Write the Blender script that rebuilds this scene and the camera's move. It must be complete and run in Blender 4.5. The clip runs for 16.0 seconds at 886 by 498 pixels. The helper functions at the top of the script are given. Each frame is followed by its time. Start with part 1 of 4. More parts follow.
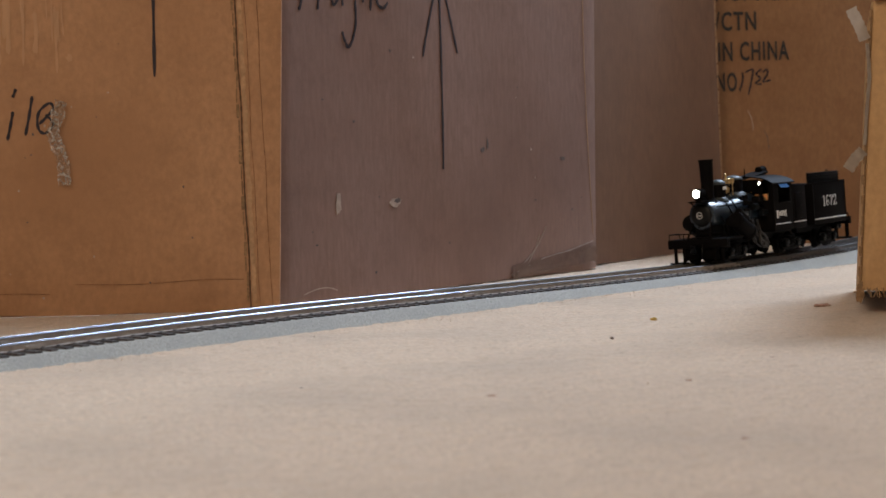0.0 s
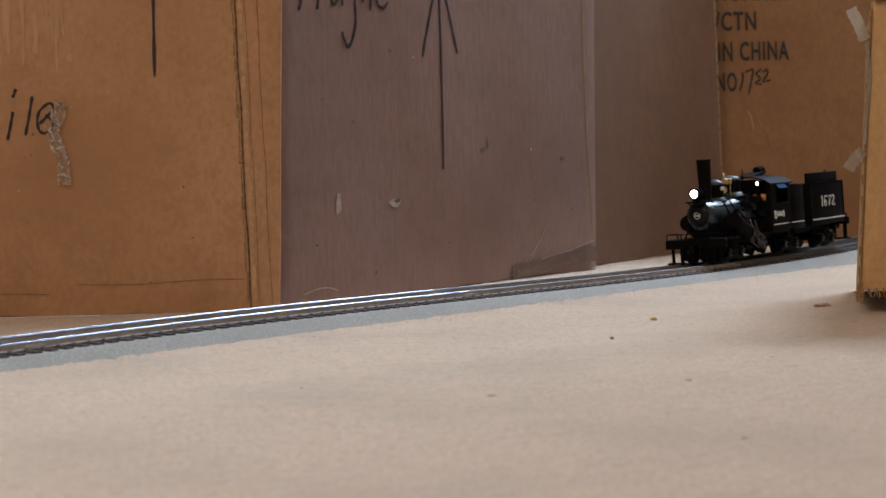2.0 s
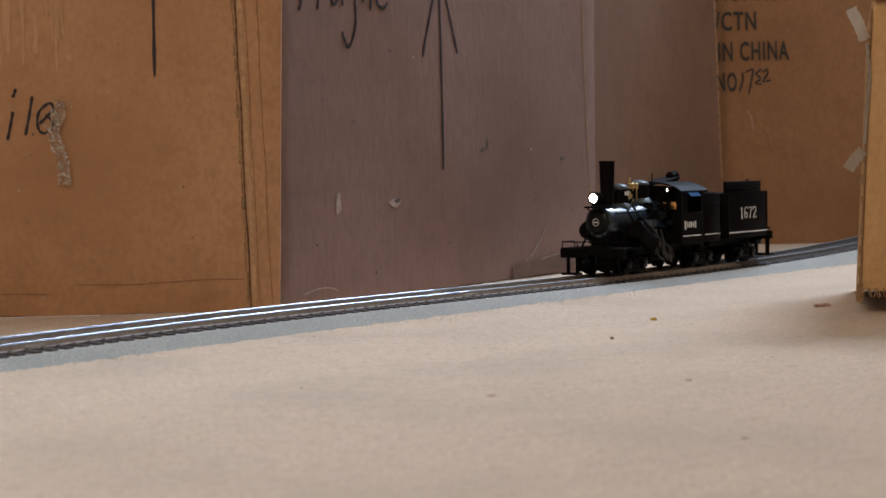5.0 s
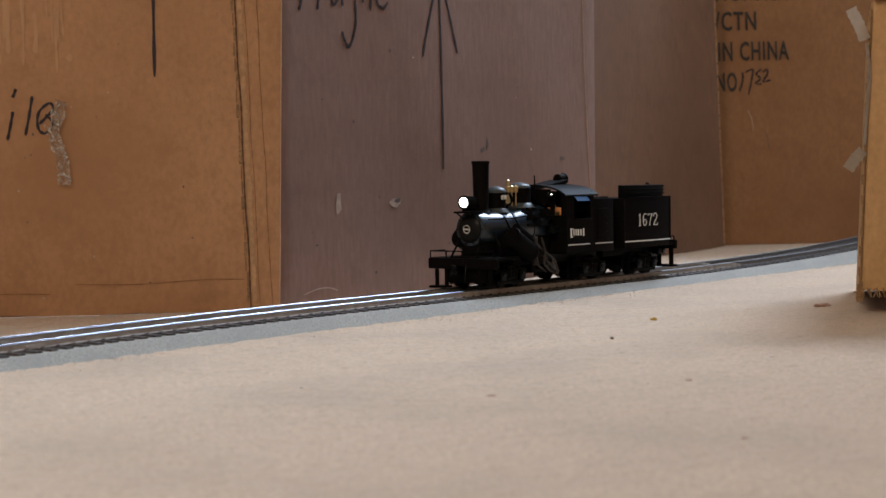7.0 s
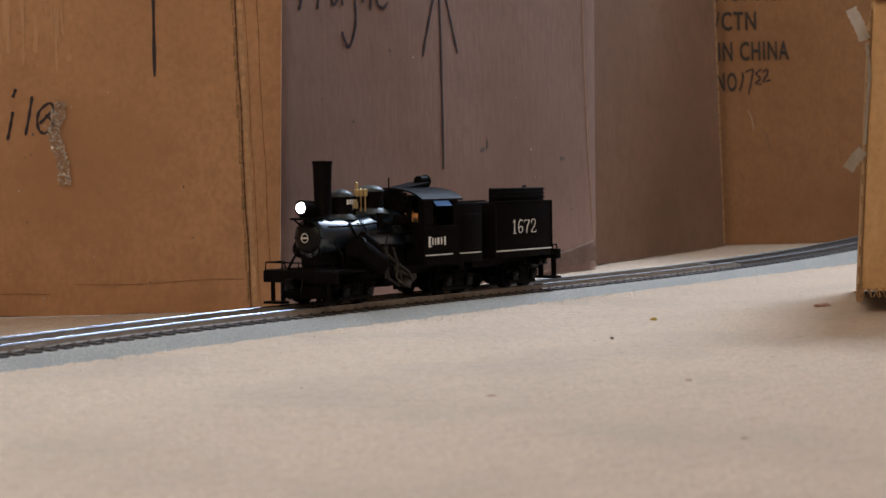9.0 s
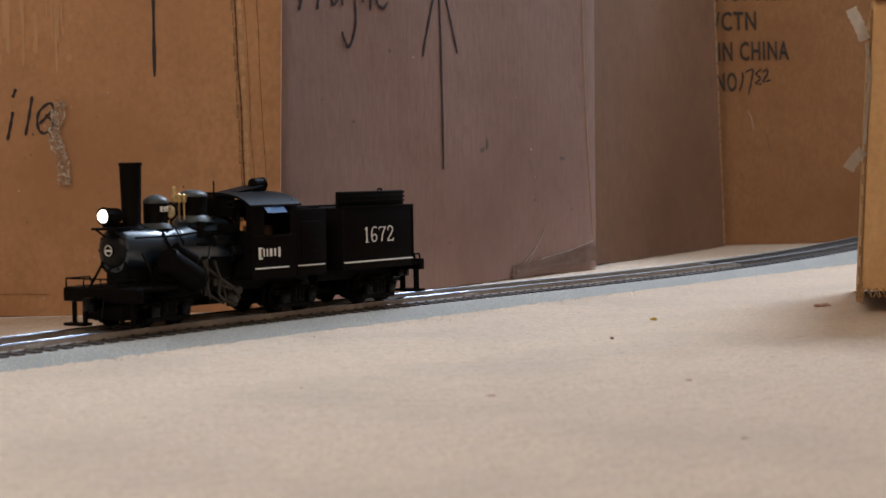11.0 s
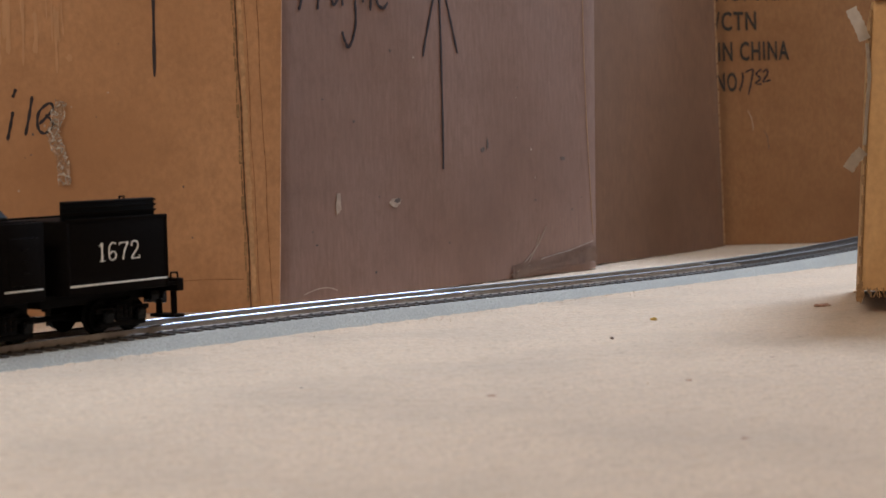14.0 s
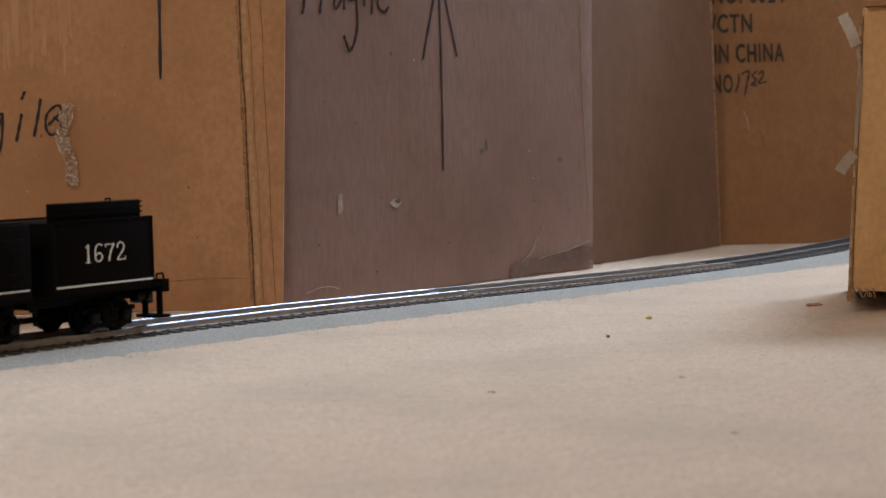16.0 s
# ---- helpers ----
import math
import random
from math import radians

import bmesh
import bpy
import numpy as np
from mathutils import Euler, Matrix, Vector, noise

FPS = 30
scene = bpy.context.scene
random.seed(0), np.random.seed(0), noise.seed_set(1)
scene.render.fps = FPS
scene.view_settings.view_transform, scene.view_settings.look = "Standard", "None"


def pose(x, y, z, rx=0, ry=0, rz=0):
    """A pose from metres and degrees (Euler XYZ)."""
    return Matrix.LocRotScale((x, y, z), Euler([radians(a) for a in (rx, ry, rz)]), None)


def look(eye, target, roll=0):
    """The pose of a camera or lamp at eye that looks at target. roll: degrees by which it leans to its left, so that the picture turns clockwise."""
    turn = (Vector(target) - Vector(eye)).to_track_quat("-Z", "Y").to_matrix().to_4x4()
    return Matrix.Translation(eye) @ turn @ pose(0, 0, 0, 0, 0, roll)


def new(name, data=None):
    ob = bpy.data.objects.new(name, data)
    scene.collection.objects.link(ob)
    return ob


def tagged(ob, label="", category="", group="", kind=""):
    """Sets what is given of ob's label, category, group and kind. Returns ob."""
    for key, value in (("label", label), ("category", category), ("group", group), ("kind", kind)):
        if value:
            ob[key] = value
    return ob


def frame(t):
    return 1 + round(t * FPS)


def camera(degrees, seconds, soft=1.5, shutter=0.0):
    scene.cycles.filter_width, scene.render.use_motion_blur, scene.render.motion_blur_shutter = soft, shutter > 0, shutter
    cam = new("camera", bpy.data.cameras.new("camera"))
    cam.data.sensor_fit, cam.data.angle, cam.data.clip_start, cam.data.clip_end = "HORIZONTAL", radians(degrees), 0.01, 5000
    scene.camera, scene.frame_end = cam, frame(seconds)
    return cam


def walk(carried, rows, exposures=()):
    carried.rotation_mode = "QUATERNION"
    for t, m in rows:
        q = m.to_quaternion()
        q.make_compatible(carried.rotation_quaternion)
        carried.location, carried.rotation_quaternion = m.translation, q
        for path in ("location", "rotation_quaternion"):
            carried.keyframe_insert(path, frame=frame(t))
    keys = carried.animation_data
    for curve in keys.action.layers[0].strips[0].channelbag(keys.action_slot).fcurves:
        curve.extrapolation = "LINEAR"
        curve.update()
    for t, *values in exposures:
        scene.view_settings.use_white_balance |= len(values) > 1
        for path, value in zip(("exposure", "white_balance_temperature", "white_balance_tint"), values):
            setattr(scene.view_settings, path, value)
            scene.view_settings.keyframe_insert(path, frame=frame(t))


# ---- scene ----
MM = 0.001
EYE = (0.0, 0.0, 0.0544)


def gaze(x, y, z, tilt, lean, turn):
    """Camera pose: degrees of downward tilt, lean and turn to the left."""
    a, b = radians(tilt), radians(turn)
    way = Vector((-math.sin(b) * math.cos(a), math.cos(b) * math.cos(a), -math.sin(a)))
    return look((x, y, z), Vector((x, y, z)) + way, lean)


cam = camera(28.86, 16.0, soft=1.5, shutter=0.0)
cam.data.dof.use_dof = True
cam.data.dof.focus_distance = 0.72
cam.data.dof.aperture_fstop = 36.0
STILL = gaze(*EYE, 2.496, -0.96, 0.0)
NUDGED = gaze(-0.0008, -0.0141, 0.0558, 2.563, -0.852, -0.067)
walk(cam, [(0.0, STILL), (15.8, STILL), (15.9, STILL), (16.0, NUDGED)],
     exposures=((0.0, 0.0), (9.2, 0.02), (11.3, 0.14), (12.5, 0.20), (14.0, 0.16), (15.3, 0.0), (16.0, 0.0)))

# ---- light ----
world = bpy.data.worlds.new("room_air")
scene.world = world
world.use_nodes = True
world.node_tree.nodes["Background"].inputs[0].default_value = (0.55, 0.62, 0.75, 1)
world.node_tree.nodes["Background"].inputs[1].default_value = 0.15


def area_lamp(name, at, target, sx, sy, watts, colour):
    d = bpy.data.lights.new(name, "AREA")
    d.shape, d.size, d.size_y, d.energy, d.color = "RECTANGLE", sx, sy, watts, colour
    ob = new(name, d)
    ob.matrix_world = look(at, target)
    return ob


area_lamp("window_daylight", (1.46, 1.50, 1.75), (0.0, 1.50, 1.75), 0.72, 1.00, 10.0, (0.60, 0.77, 1.0))
area_lamp("window_daylight", (1.02, 1.96, 1.75), (1.02, 0.0, 1.75), 0.72, 1.00, 120.0, (0.63, 0.77, 0.99))
# Unseen warm source behind the camera, placed to light the carton fronts.
area_lamp("warm_room_light", (-0.60, -1.44, 1.40), (-0.05, 0.80, 0.05), 0.90, 0.50, 22.0, (1.0, 0.79, 0.58))


# ---- materials ----
def material(name, base, rough=0.6, metal=0.0, spread=0.15, fine=900.0, coarse=25.0, bump=0.15, dist=0.0002, stretch=(1, 1, 1), second=None,
             spec=0.5, rand=0.0):
    """Two-scale noise on the colour, fine relief; second: the colour of the coarse patches."""
    m = bpy.data.materials.new(name)
    m.use_nodes = True
    nt = m.node_tree
    b = nt.nodes["Principled BSDF"]
    b.inputs["Roughness"].default_value, b.inputs["Metallic"].default_value = rough, metal
    b.inputs["Specular IOR Level"].default_value = spec
    tc = nt.nodes.new("ShaderNodeTexCoord")
    mp = nt.nodes.new("ShaderNodeMapping")
    mp.inputs["Scale"].default_value = stretch
    nt.links.new(tc.outputs["Object"], mp.inputs[0])
    n1, n2 = nt.nodes.new("ShaderNodeTexNoise"), nt.nodes.new("ShaderNodeTexNoise")
    n1.inputs["Scale"].default_value, n1.inputs["Detail"].default_value = fine, 4
    n2.inputs["Scale"].default_value, n2.inputs["Detail"].default_value = coarse, 5
    nt.links.new(mp.outputs[0], n1.inputs["Vector"])
    nt.links.new(tc.outputs["Object"], n2.inputs["Vector"])
    ramp = nt.nodes.new("ShaderNodeValToRGB")
    lo, hi = [max(0, c * (1 - spread)) for c in base], [min(1, c * (1 + spread)) for c in base]
    ramp.color_ramp.elements[0].position, ramp.color_ramp.elements[1].position = 0.3, 0.7
    ramp.color_ramp.elements[0].color, ramp.color_ramp.elements[1].color = (*lo, 1), (*hi, 1)
    nt.links.new(n1.outputs["Fac"], ramp.inputs[0])
    mix = nt.nodes.new("ShaderNodeMix")
    mix.data_type = "RGBA"
    r2 = nt.nodes.new("ShaderNodeValToRGB")
    r2.color_ramp.elements[0].position, r2.color_ramp.elements[1].position = 0.45, 0.75
    nt.links.new(n2.outputs["Fac"], r2.inputs[0])
    nt.links.new(r2.outputs[0], mix.inputs[0])
    nt.links.new(ramp.outputs[0], mix.inputs[6])
    mix.inputs[7].default_value = (*(second or [c * (1 - spread) for c in base]), 1)
    last = mix.outputs[2]
    if rand:
        oi = nt.nodes.new("ShaderNodeObjectInfo")
        hs = nt.nodes.new("ShaderNodeHueSaturation")
        mr = nt.nodes.new("ShaderNodeMapRange")
        mr.inputs["To Min"].default_value, mr.inputs["To Max"].default_value = 1 - rand, 1 + rand
        nt.links.new(oi.outputs["Random"], mr.inputs[0])
        nt.links.new(mr.outputs[0], hs.inputs["Value"])
        nt.links.new(last, hs.inputs["Color"])
        last = hs.outputs[0]
    nt.links.new(last, b.inputs["Base Color"])
    if bump:
        bp = nt.nodes.new("ShaderNodeBump")
        bp.inputs["Strength"].default_value, bp.inputs["Distance"].default_value = bump, dist
        nt.links.new(n1.outputs["Fac"], bp.inputs["Height"])
        nt.links.new(bp.outputs[0], b.inputs["Normal"])
    return m


def glow(name, colour, strength):
    m = bpy.data.materials.new(name)
    m.use_nodes = True
    b = m.node_tree.nodes["Principled BSDF"]
    b.inputs["Base Color"].default_value = (*colour, 1)
    b.inputs["Emission Color"].default_value = (*colour, 1)
    b.inputs["Emission Strength"].default_value = strength
    return m


def cardboard(name, base, second, rib=0.035, grain=0.22):
    """Kraft liner: streaks along the flutes, blotches, faint ribs of the fluting."""
    m = material(name, base, 0.62, 0, 0.11, 420, 9, 0.30, 0.0002, (1, 1, grain), second, 0.35)
    nt = m.node_tree
    b = nt.nodes["Principled BSDF"]
    tc = nt.nodes.new("ShaderNodeTexCoord")
    w = nt.nodes.new("ShaderNodeTexWave")
    w.bands_direction = "X"
    w.inputs["Scale"].default_value, w.inputs["Distortion"].default_value, w.inputs["Detail"].default_value = 46, 5.0, 3
    nt.links.new(tc.outputs["Object"], w.inputs["Vector"])
    bp = nt.nodes.new("ShaderNodeBump")
    bp.inputs["Strength"].default_value, bp.inputs["Distance"].default_value = rib, 0.0004
    nt.links.new(w.outputs["Fac"], bp.inputs["Height"])
    nt.links.new(b.inputs["Normal"].links[0].from_socket, bp.inputs["Normal"])
    nt.links.new(bp.outputs[0], b.inputs["Normal"])
    # fine scuff marks
    src = b.inputs["Base Color"].links[0].from_socket
    n = nt.nodes.new("ShaderNodeTexNoise")
    n.inputs["Scale"].default_value, n.inputs["Detail"].default_value, n.inputs["Roughness"].default_value = 55, 9, 0.8
    nt.links.new(tc.outputs["Object"], n.inputs["Vector"])
    rp = nt.nodes.new("ShaderNodeValToRGB")
    rp.color_ramp.elements[0].position, rp.color_ramp.elements[1].position = 0.47, 0.80
    rp.color_ramp.elements[0].color, rp.color_ramp.elements[1].color = (0, 0, 0, 1), (0.85, 0.85, 0.85, 1)
    nt.links.new(n.outputs["Fac"], rp.inputs[0])
    mx = nt.nodes.new("ShaderNodeMix")
    mx.data_type = "RGBA"
    nt.links.new(rp.outputs[0], mx.inputs[0])
    nt.links.new(src, mx.inputs[6])
    mx.inputs[7].default_value = (base[0] * 0.66, base[1] * 0.62, base[2] * 0.58, 1)
    nt.links.new(mx.outputs[2], b.inputs["Base Color"])
    return m


M_CARPET = material("cream_carpet", (0.64, 0.50, 0.372), 0.95, 0, 0.16, 900, 16, 0.5, 0.0006, second=(0.52, 0.415, 0.315), spec=0.1)
def tufts(m):
    """Small lighter and darker tufts over the carpet colour."""
    nt = m.node_tree
    b = nt.nodes["Principled BSDF"]
    src = b.inputs["Base Color"].links[0].from_socket
    tc, v, rp, mx = [nt.nodes.new(k) for k in ("ShaderNodeTexCoord", "ShaderNodeTexVoronoi", "ShaderNodeValToRGB", "ShaderNodeMix")]
    v.inputs["Scale"].default_value = 900
    nt.links.new(tc.outputs["Object"], v.inputs["Vector"])
    rp.color_ramp.elements[0].position, rp.color_ramp.elements[1].position = 0.25, 0.85
    rp.color_ramp.elements[0].color, rp.color_ramp.elements[1].color = (1.05, 1.05, 1.06, 1), (0.90, 0.89, 0.88, 1)
    nt.links.new(v.outputs["Distance"], rp.inputs[0])
    mx.data_type, mx.blend_type = "RGBA", "MULTIPLY"
    mx.inputs[0].default_value = 1.0
    nt.links.new(src, mx.inputs[6])
    nt.links.new(rp.outputs[0], mx.inputs[7])
    nt.links.new(mx.outputs[2], b.inputs["Base Color"])


tufts(M_CARPET)
nap = M_CARPET.node_tree.nodes["Principled BSDF"]
nap.inputs["Sheen Weight"].default_value, nap.inputs["Sheen Roughness"].default_value = 0.45, 0.30
nap.inputs["Sheen Tint"].default_value = (1.0, 0.96, 0.90, 1)
M_CARD_A = cardboard("kraft_cardboard", (0.445, 0.240, 0.124), (0.355, 0.181, 0.088), grain=0.7)
# Kraft board with the cool window light mixed into its base colour.
M_CARD_B = cardboard("window_greyed_cardboard", (0.265, 0.160, 0.124), (0.215, 0.122, 0.090), 0.05)
M_CARD_C = cardboard("brown_cardboard", (0.30, 0.150, 0.066), (0.24, 0.115, 0.048), grain=0.5)
# Base darkened to carry the shade of the far corner.
M_CARD_D = cardboard("corner_shaded_cardboard", (0.198, 0.100, 0.056), (0.158, 0.077, 0.041))
M_CARD_E = cardboard("pale_kraft_cardboard", (0.52, 0.31, 0.14), (0.46, 0.27, 0.12), grain=0.7)
M_FLUTE = material("torn_cardboard_edge", (0.30, 0.18, 0.09), 0.9, 0, 0.35, 700, 90, 0.6, 0.0004)
# Dark brown for the shadow drawn along the flap edge.
M_CREASE = material("fold_shadow", (0.13, 0.065, 0.032), 0.8, 0, 0.4, 300, 60, 0.2)
M_CREASE2 = material("faint_crease", (0.29, 0.14, 0.06), 0.7, 0, 0.4, 300, 60, 0.2)
M_WRINKLE = material("tape_wrinkle", (0.36, 0.27, 0.22), 0.3, 0, 0.2, 300, 60, 0.2)
M_EDGE = material("pale_worn_edge", (0.46, 0.27, 0.14), 0.7, 0, 0.25, 400, 70, 0.3)
M_INK = material("marker_ink", (0.018, 0.012, 0.02), 0.45, 0, 0.3, 400, 60, 0.0)
M_PRINT = material("printed_ink", (0.03, 0.024, 0.02), 0.6, 0, 0.4, 600, 120, 0.0)
M_SCUFF = material("scuffed_paper", (0.46, 0.36, 0.29), 0.8, 0, 0.25, 500, 120, 0.3)
M_SMUDGE = material("grey_smudge", (0.12, 0.09, 0.08), 0.7, 0, 0.3, 500, 120, 0.0)
M_PAPER_TAPE = material("old_paper_tape", (0.50, 0.43, 0.36), 0.35, 0, 0.12, 500, 80, 0.3, second=(0.50, 0.40, 0.30))
M_ROADBED = material("grey_roadbed", (0.31, 0.30, 0.265), 0.85, 0, 0.30, 1500, 40, 0.5, 0.0003, second=(0.26, 0.255, 0.23))
M_TIE = material("dark_tie_plastic", (0.050, 0.040, 0.034), 0.7, 0, 0.3, 900, 60, 0.4, rand=0.3)
M_RAIL_SIDE = material("weathered_rail_side", (0.36, 0.31, 0.265), 0.6, 0.2, 0.2, 300, 30, 0.2)
# Blue of the reflected daylight is tinted into the polished metal.
M_RAIL_TOP = material("polished_rail_window_tint", (0.42, 0.46, 0.56), 0.24, 1.0, 0.06, 300, 40, 0.05)
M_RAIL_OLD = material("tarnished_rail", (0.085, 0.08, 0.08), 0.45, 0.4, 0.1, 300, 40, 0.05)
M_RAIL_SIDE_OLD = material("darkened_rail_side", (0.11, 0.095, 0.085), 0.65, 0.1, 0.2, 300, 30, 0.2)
M_BLACK = material("satin_black_paint", (0.0060, 0.0050, 0.0048), 0.48, 0, 0.2, 700, 80, 0.05, spec=0.015)
# Bluish base puts the window's sheen into the black paint.
M_BLACK_GLOSS = material("black_paint_blue_sheen", (0.011, 0.022, 0.036), 0.30, 0, 0.2, 700, 80, 0.03, spec=0.75)
M_ROOF = material("black_roof_paint", (0.005, 0.006, 0.007), 0.52, 0, 0.2, 700, 80, 0.05, spec=0.05)
M_GRAPHITE = material("graphite_smokebox", (0.008, 0.0078, 0.0075), 0.36, 0.0, 0.2, 900, 90, 0.10, spec=0.13)
M_DOME = material("grey_dome_cap", (0.055, 0.066, 0.068), 0.45, 0.0, 0.15, 700, 70, 0.05, spec=0.3)
M_UNDER = material("dull_black_plastic", (0.0050, 0.0044, 0.0044), 0.55, 0, 0.3, 700, 80, 0.15, spec=0.06)
M_STEEL = material("weathered_steel_rods", (0.020, 0.014, 0.010), 0.42, 0.2, 0.3, 800, 150, 0.1)
M_AXLE = material("oily_black_axle_box", (0.002, 0.0025, 0.003), 0.25, 0.0, 0.2, 700, 90, 0.03, spec=0.14)
M_BRASS = material("polished_brass", (0.66, 0.50, 0.25), 0.36, 1.0, 0.1, 600, 80, 0.05)
M_WHITE = material("white_lettering", (0.72, 0.70, 0.66), 0.6, 0, 0.08, 900, 200, 0.0)
# Blue base paints the daylight that a black awning would reflect.
M_AWNING = material("awning_blue_reflection", (0.028, 0.14, 0.36), 0.42, 0.0, 0.1, 400, 60, 0.0, spec=0.12)
M_CAB_BROWN = material("warm_cab_brown", (0.16, 0.09, 0.045), 0.5, 0, 0.2, 500, 60, 0.1)
M_LAMP = glow("lit_headlight", (1.0, 0.93, 0.80), 14.0)
M_CABLAMP = glow("lit_cab_bulb", (1.0, 0.95, 0.85), 16.0)
# Emission added to imitate warm light inside the cab.
M_WARM = glow("warm_cab_glow", (1.0, 0.42, 0.14), 0.08)
M_WALL = material("painted_wall", (0.36, 0.32, 0.27), 0.9, 0, 0.05, 200, 3, 0.1)
M_CEIL = material("white_ceiling", (0.78, 0.77, 0.74), 0.9, 0, 0.04, 200, 3, 0.1)
M_FRAME = material("white_window_frame", (0.78, 0.78, 0.76), 0.5, 0, 0.04, 200, 5, 0.05)
M_CRUMB = material("brown_crumb", (0.36, 0.19, 0.12), 0.8, 0, 0.4, 900, 300, 0.4)
M_YELLOW = material("yellow_crumb", (0.62, 0.42, 0.10), 0.7, 0, 0.3, 900, 300, 0.3)
M_SPECK = material("dark_speck", (0.15, 0.09, 0.07), 0.8, 0, 0.3, 900, 300, 0.2)


def clear_tape(name):
    """Clear film; pale noise patches in its colour paint the glints."""
    m = bpy.data.materials.new(name)
    m.use_nodes = True
    nt = m.node_tree
    nt.nodes.remove(nt.nodes["Principled BSDF"])
    see, shine, film, mix, add = [nt.nodes.new("ShaderNode" + k) for k in ("BsdfTransparent", "BsdfGlossy", "BsdfDiffuse", "MixShader", "MixShader")]
    see.inputs[0].default_value = (0.95, 0.93, 0.89, 1)
    shine.inputs["Roughness"].default_value = 0.22
    film.inputs[0].default_value = (0.82, 0.77, 0.70, 1)
    add.inputs[0].default_value = 0.20
    tc = nt.nodes.new("ShaderNodeTexCoord")
    n = nt.nodes.new("ShaderNodeTexNoise")
    n.inputs["Scale"].default_value, n.inputs["Detail"].default_value, n.inputs["Distortion"].default_value = 330, 4, 1.5
    nt.links.new(tc.outputs["Object"], n.inputs["Vector"])
    # Ramp sets where the painted glints show on the film.
    rp = nt.nodes.new("ShaderNodeValToRGB")
    rp.color_ramp.elements[0].position, rp.color_ramp.elements[1].position = 0.46, 0.66
    rp.color_ramp.elements[0].color, rp.color_ramp.elements[1].color = (0.05, 0.05, 0.05, 1), (0.85, 0.85, 0.85, 1)
    nt.links.new(n.outputs["Fac"], rp.inputs[0])
    nt.links.new(rp.outputs[0], mix.inputs[0])
    bp = nt.nodes.new("ShaderNodeBump")
    bp.inputs["Strength"].default_value, bp.inputs["Distance"].default_value = 1.0, 0.0015
    nt.links.new(n.outputs["Fac"], bp.inputs["Height"])
    nt.links.new(bp.outputs[0], shine.inputs["Normal"])
    nt.links.new(see.outputs[0], mix.inputs[1])
    nt.links.new(film.outputs[0], mix.inputs[2])
    nt.links.new(mix.outputs[0], add.inputs[1])
    nt.links.new(shine.outputs[0], add.inputs[2])
    nt.links.new(add.outputs[0], nt.nodes["Material Output"].inputs[0])
    return m


M_TAPE = clear_tape("clear_packing_tape")
M_FILM = material("film_over_board", (0.30, 0.192, 0.150), 0.24, 0, 0.10, 260, 40, 0.5, 0.0008, second=(0.33, 0.22, 0.17), spec=0.5)


# ---- mesh helpers (millimetres) ----
def part(name, bm, mat, parent=None, label="", smooth=False, kind=""):
    """Link a bmesh, drawn in millimetres, as one mesh object under parent."""
    me = bpy.data.meshes.new(name)
    bmesh.ops.recalc_face_normals(bm, faces=bm.faces[:])
    bmesh.ops.scale(bm, vec=(MM, MM, MM), verts=bm.verts)
    bm.to_mesh(me)
    bm.free()
    for m in mat if isinstance(mat, (list, tuple)) else [mat]:
        me.materials.append(m)
    if smooth:
        me.shade_smooth()
        me.set_sharp_from_angle(angle=radians(38))
    ob = new(name, me)
    if parent:
        ob.parent = parent
    return tagged(ob, label, kind=kind)


def box(bm, x0, x1, y0, y1, z0, z1, bev=0.0):
    m = Matrix.LocRotScale(((x0 + x1) / 2, (y0 + y1) / 2, (z0 + z1) / 2), None, (abs(x1 - x0), abs(y1 - y0), abs(z1 - z0)))
    vs = bmesh.ops.create_cube(bm, size=1.0, matrix=m)["verts"]
    if bev:
        es = list({e for v in vs for e in v.link_edges})
        bmesh.ops.bevel(bm, geom=es, offset=bev, segments=2, profile=0.5, affect="EDGES")
    return bm


def axis_matrix(p0, p1):
    p0, p1 = Vector(p0), Vector(p1)
    return Matrix.Translation(p0) @ (p1 - p0).to_track_quat("Z", "Y").to_matrix().to_4x4()


def lathe(bm, p0, p1, profile, seg=28):
    """Turn a profile of (distance along p0-p1, radius) round that axis; both ends closed."""
    m = axis_matrix(p0, p1)
    rings = []
    for h, r in profile:
        rings.append([bm.verts.new(m @ Vector((r * math.cos(2 * math.pi * k / seg), r * math.sin(2 * math.pi * k / seg), h))) for k in range(seg)])
    for a, b in zip(rings, rings[1:]):
        for k in range(seg):
            bm.faces.new((a[k], a[(k + 1) % seg], b[(k + 1) % seg], b[k]))
    bm.faces.new(rings[0][::-1])
    bm.faces.new(rings[-1])
    return bm


def rod(bm, p0, p1, r, seg=12, r1=None):
    length = (Vector(p1) - Vector(p0)).length
    return lathe(bm, p0, p1, [(0, r), (length, r if r1 is None else r1)], seg)


def pipe(bm, pts, r, seg=8):
    for a, b in zip(pts, pts[1:]):
        rod(bm, a, b, r, seg)
    for p in pts[1:-1]:
        bmesh.ops.create_icosphere(bm, subdivisions=1, radius=r * 1.04, matrix=Matrix.Translation(p))
    return bm


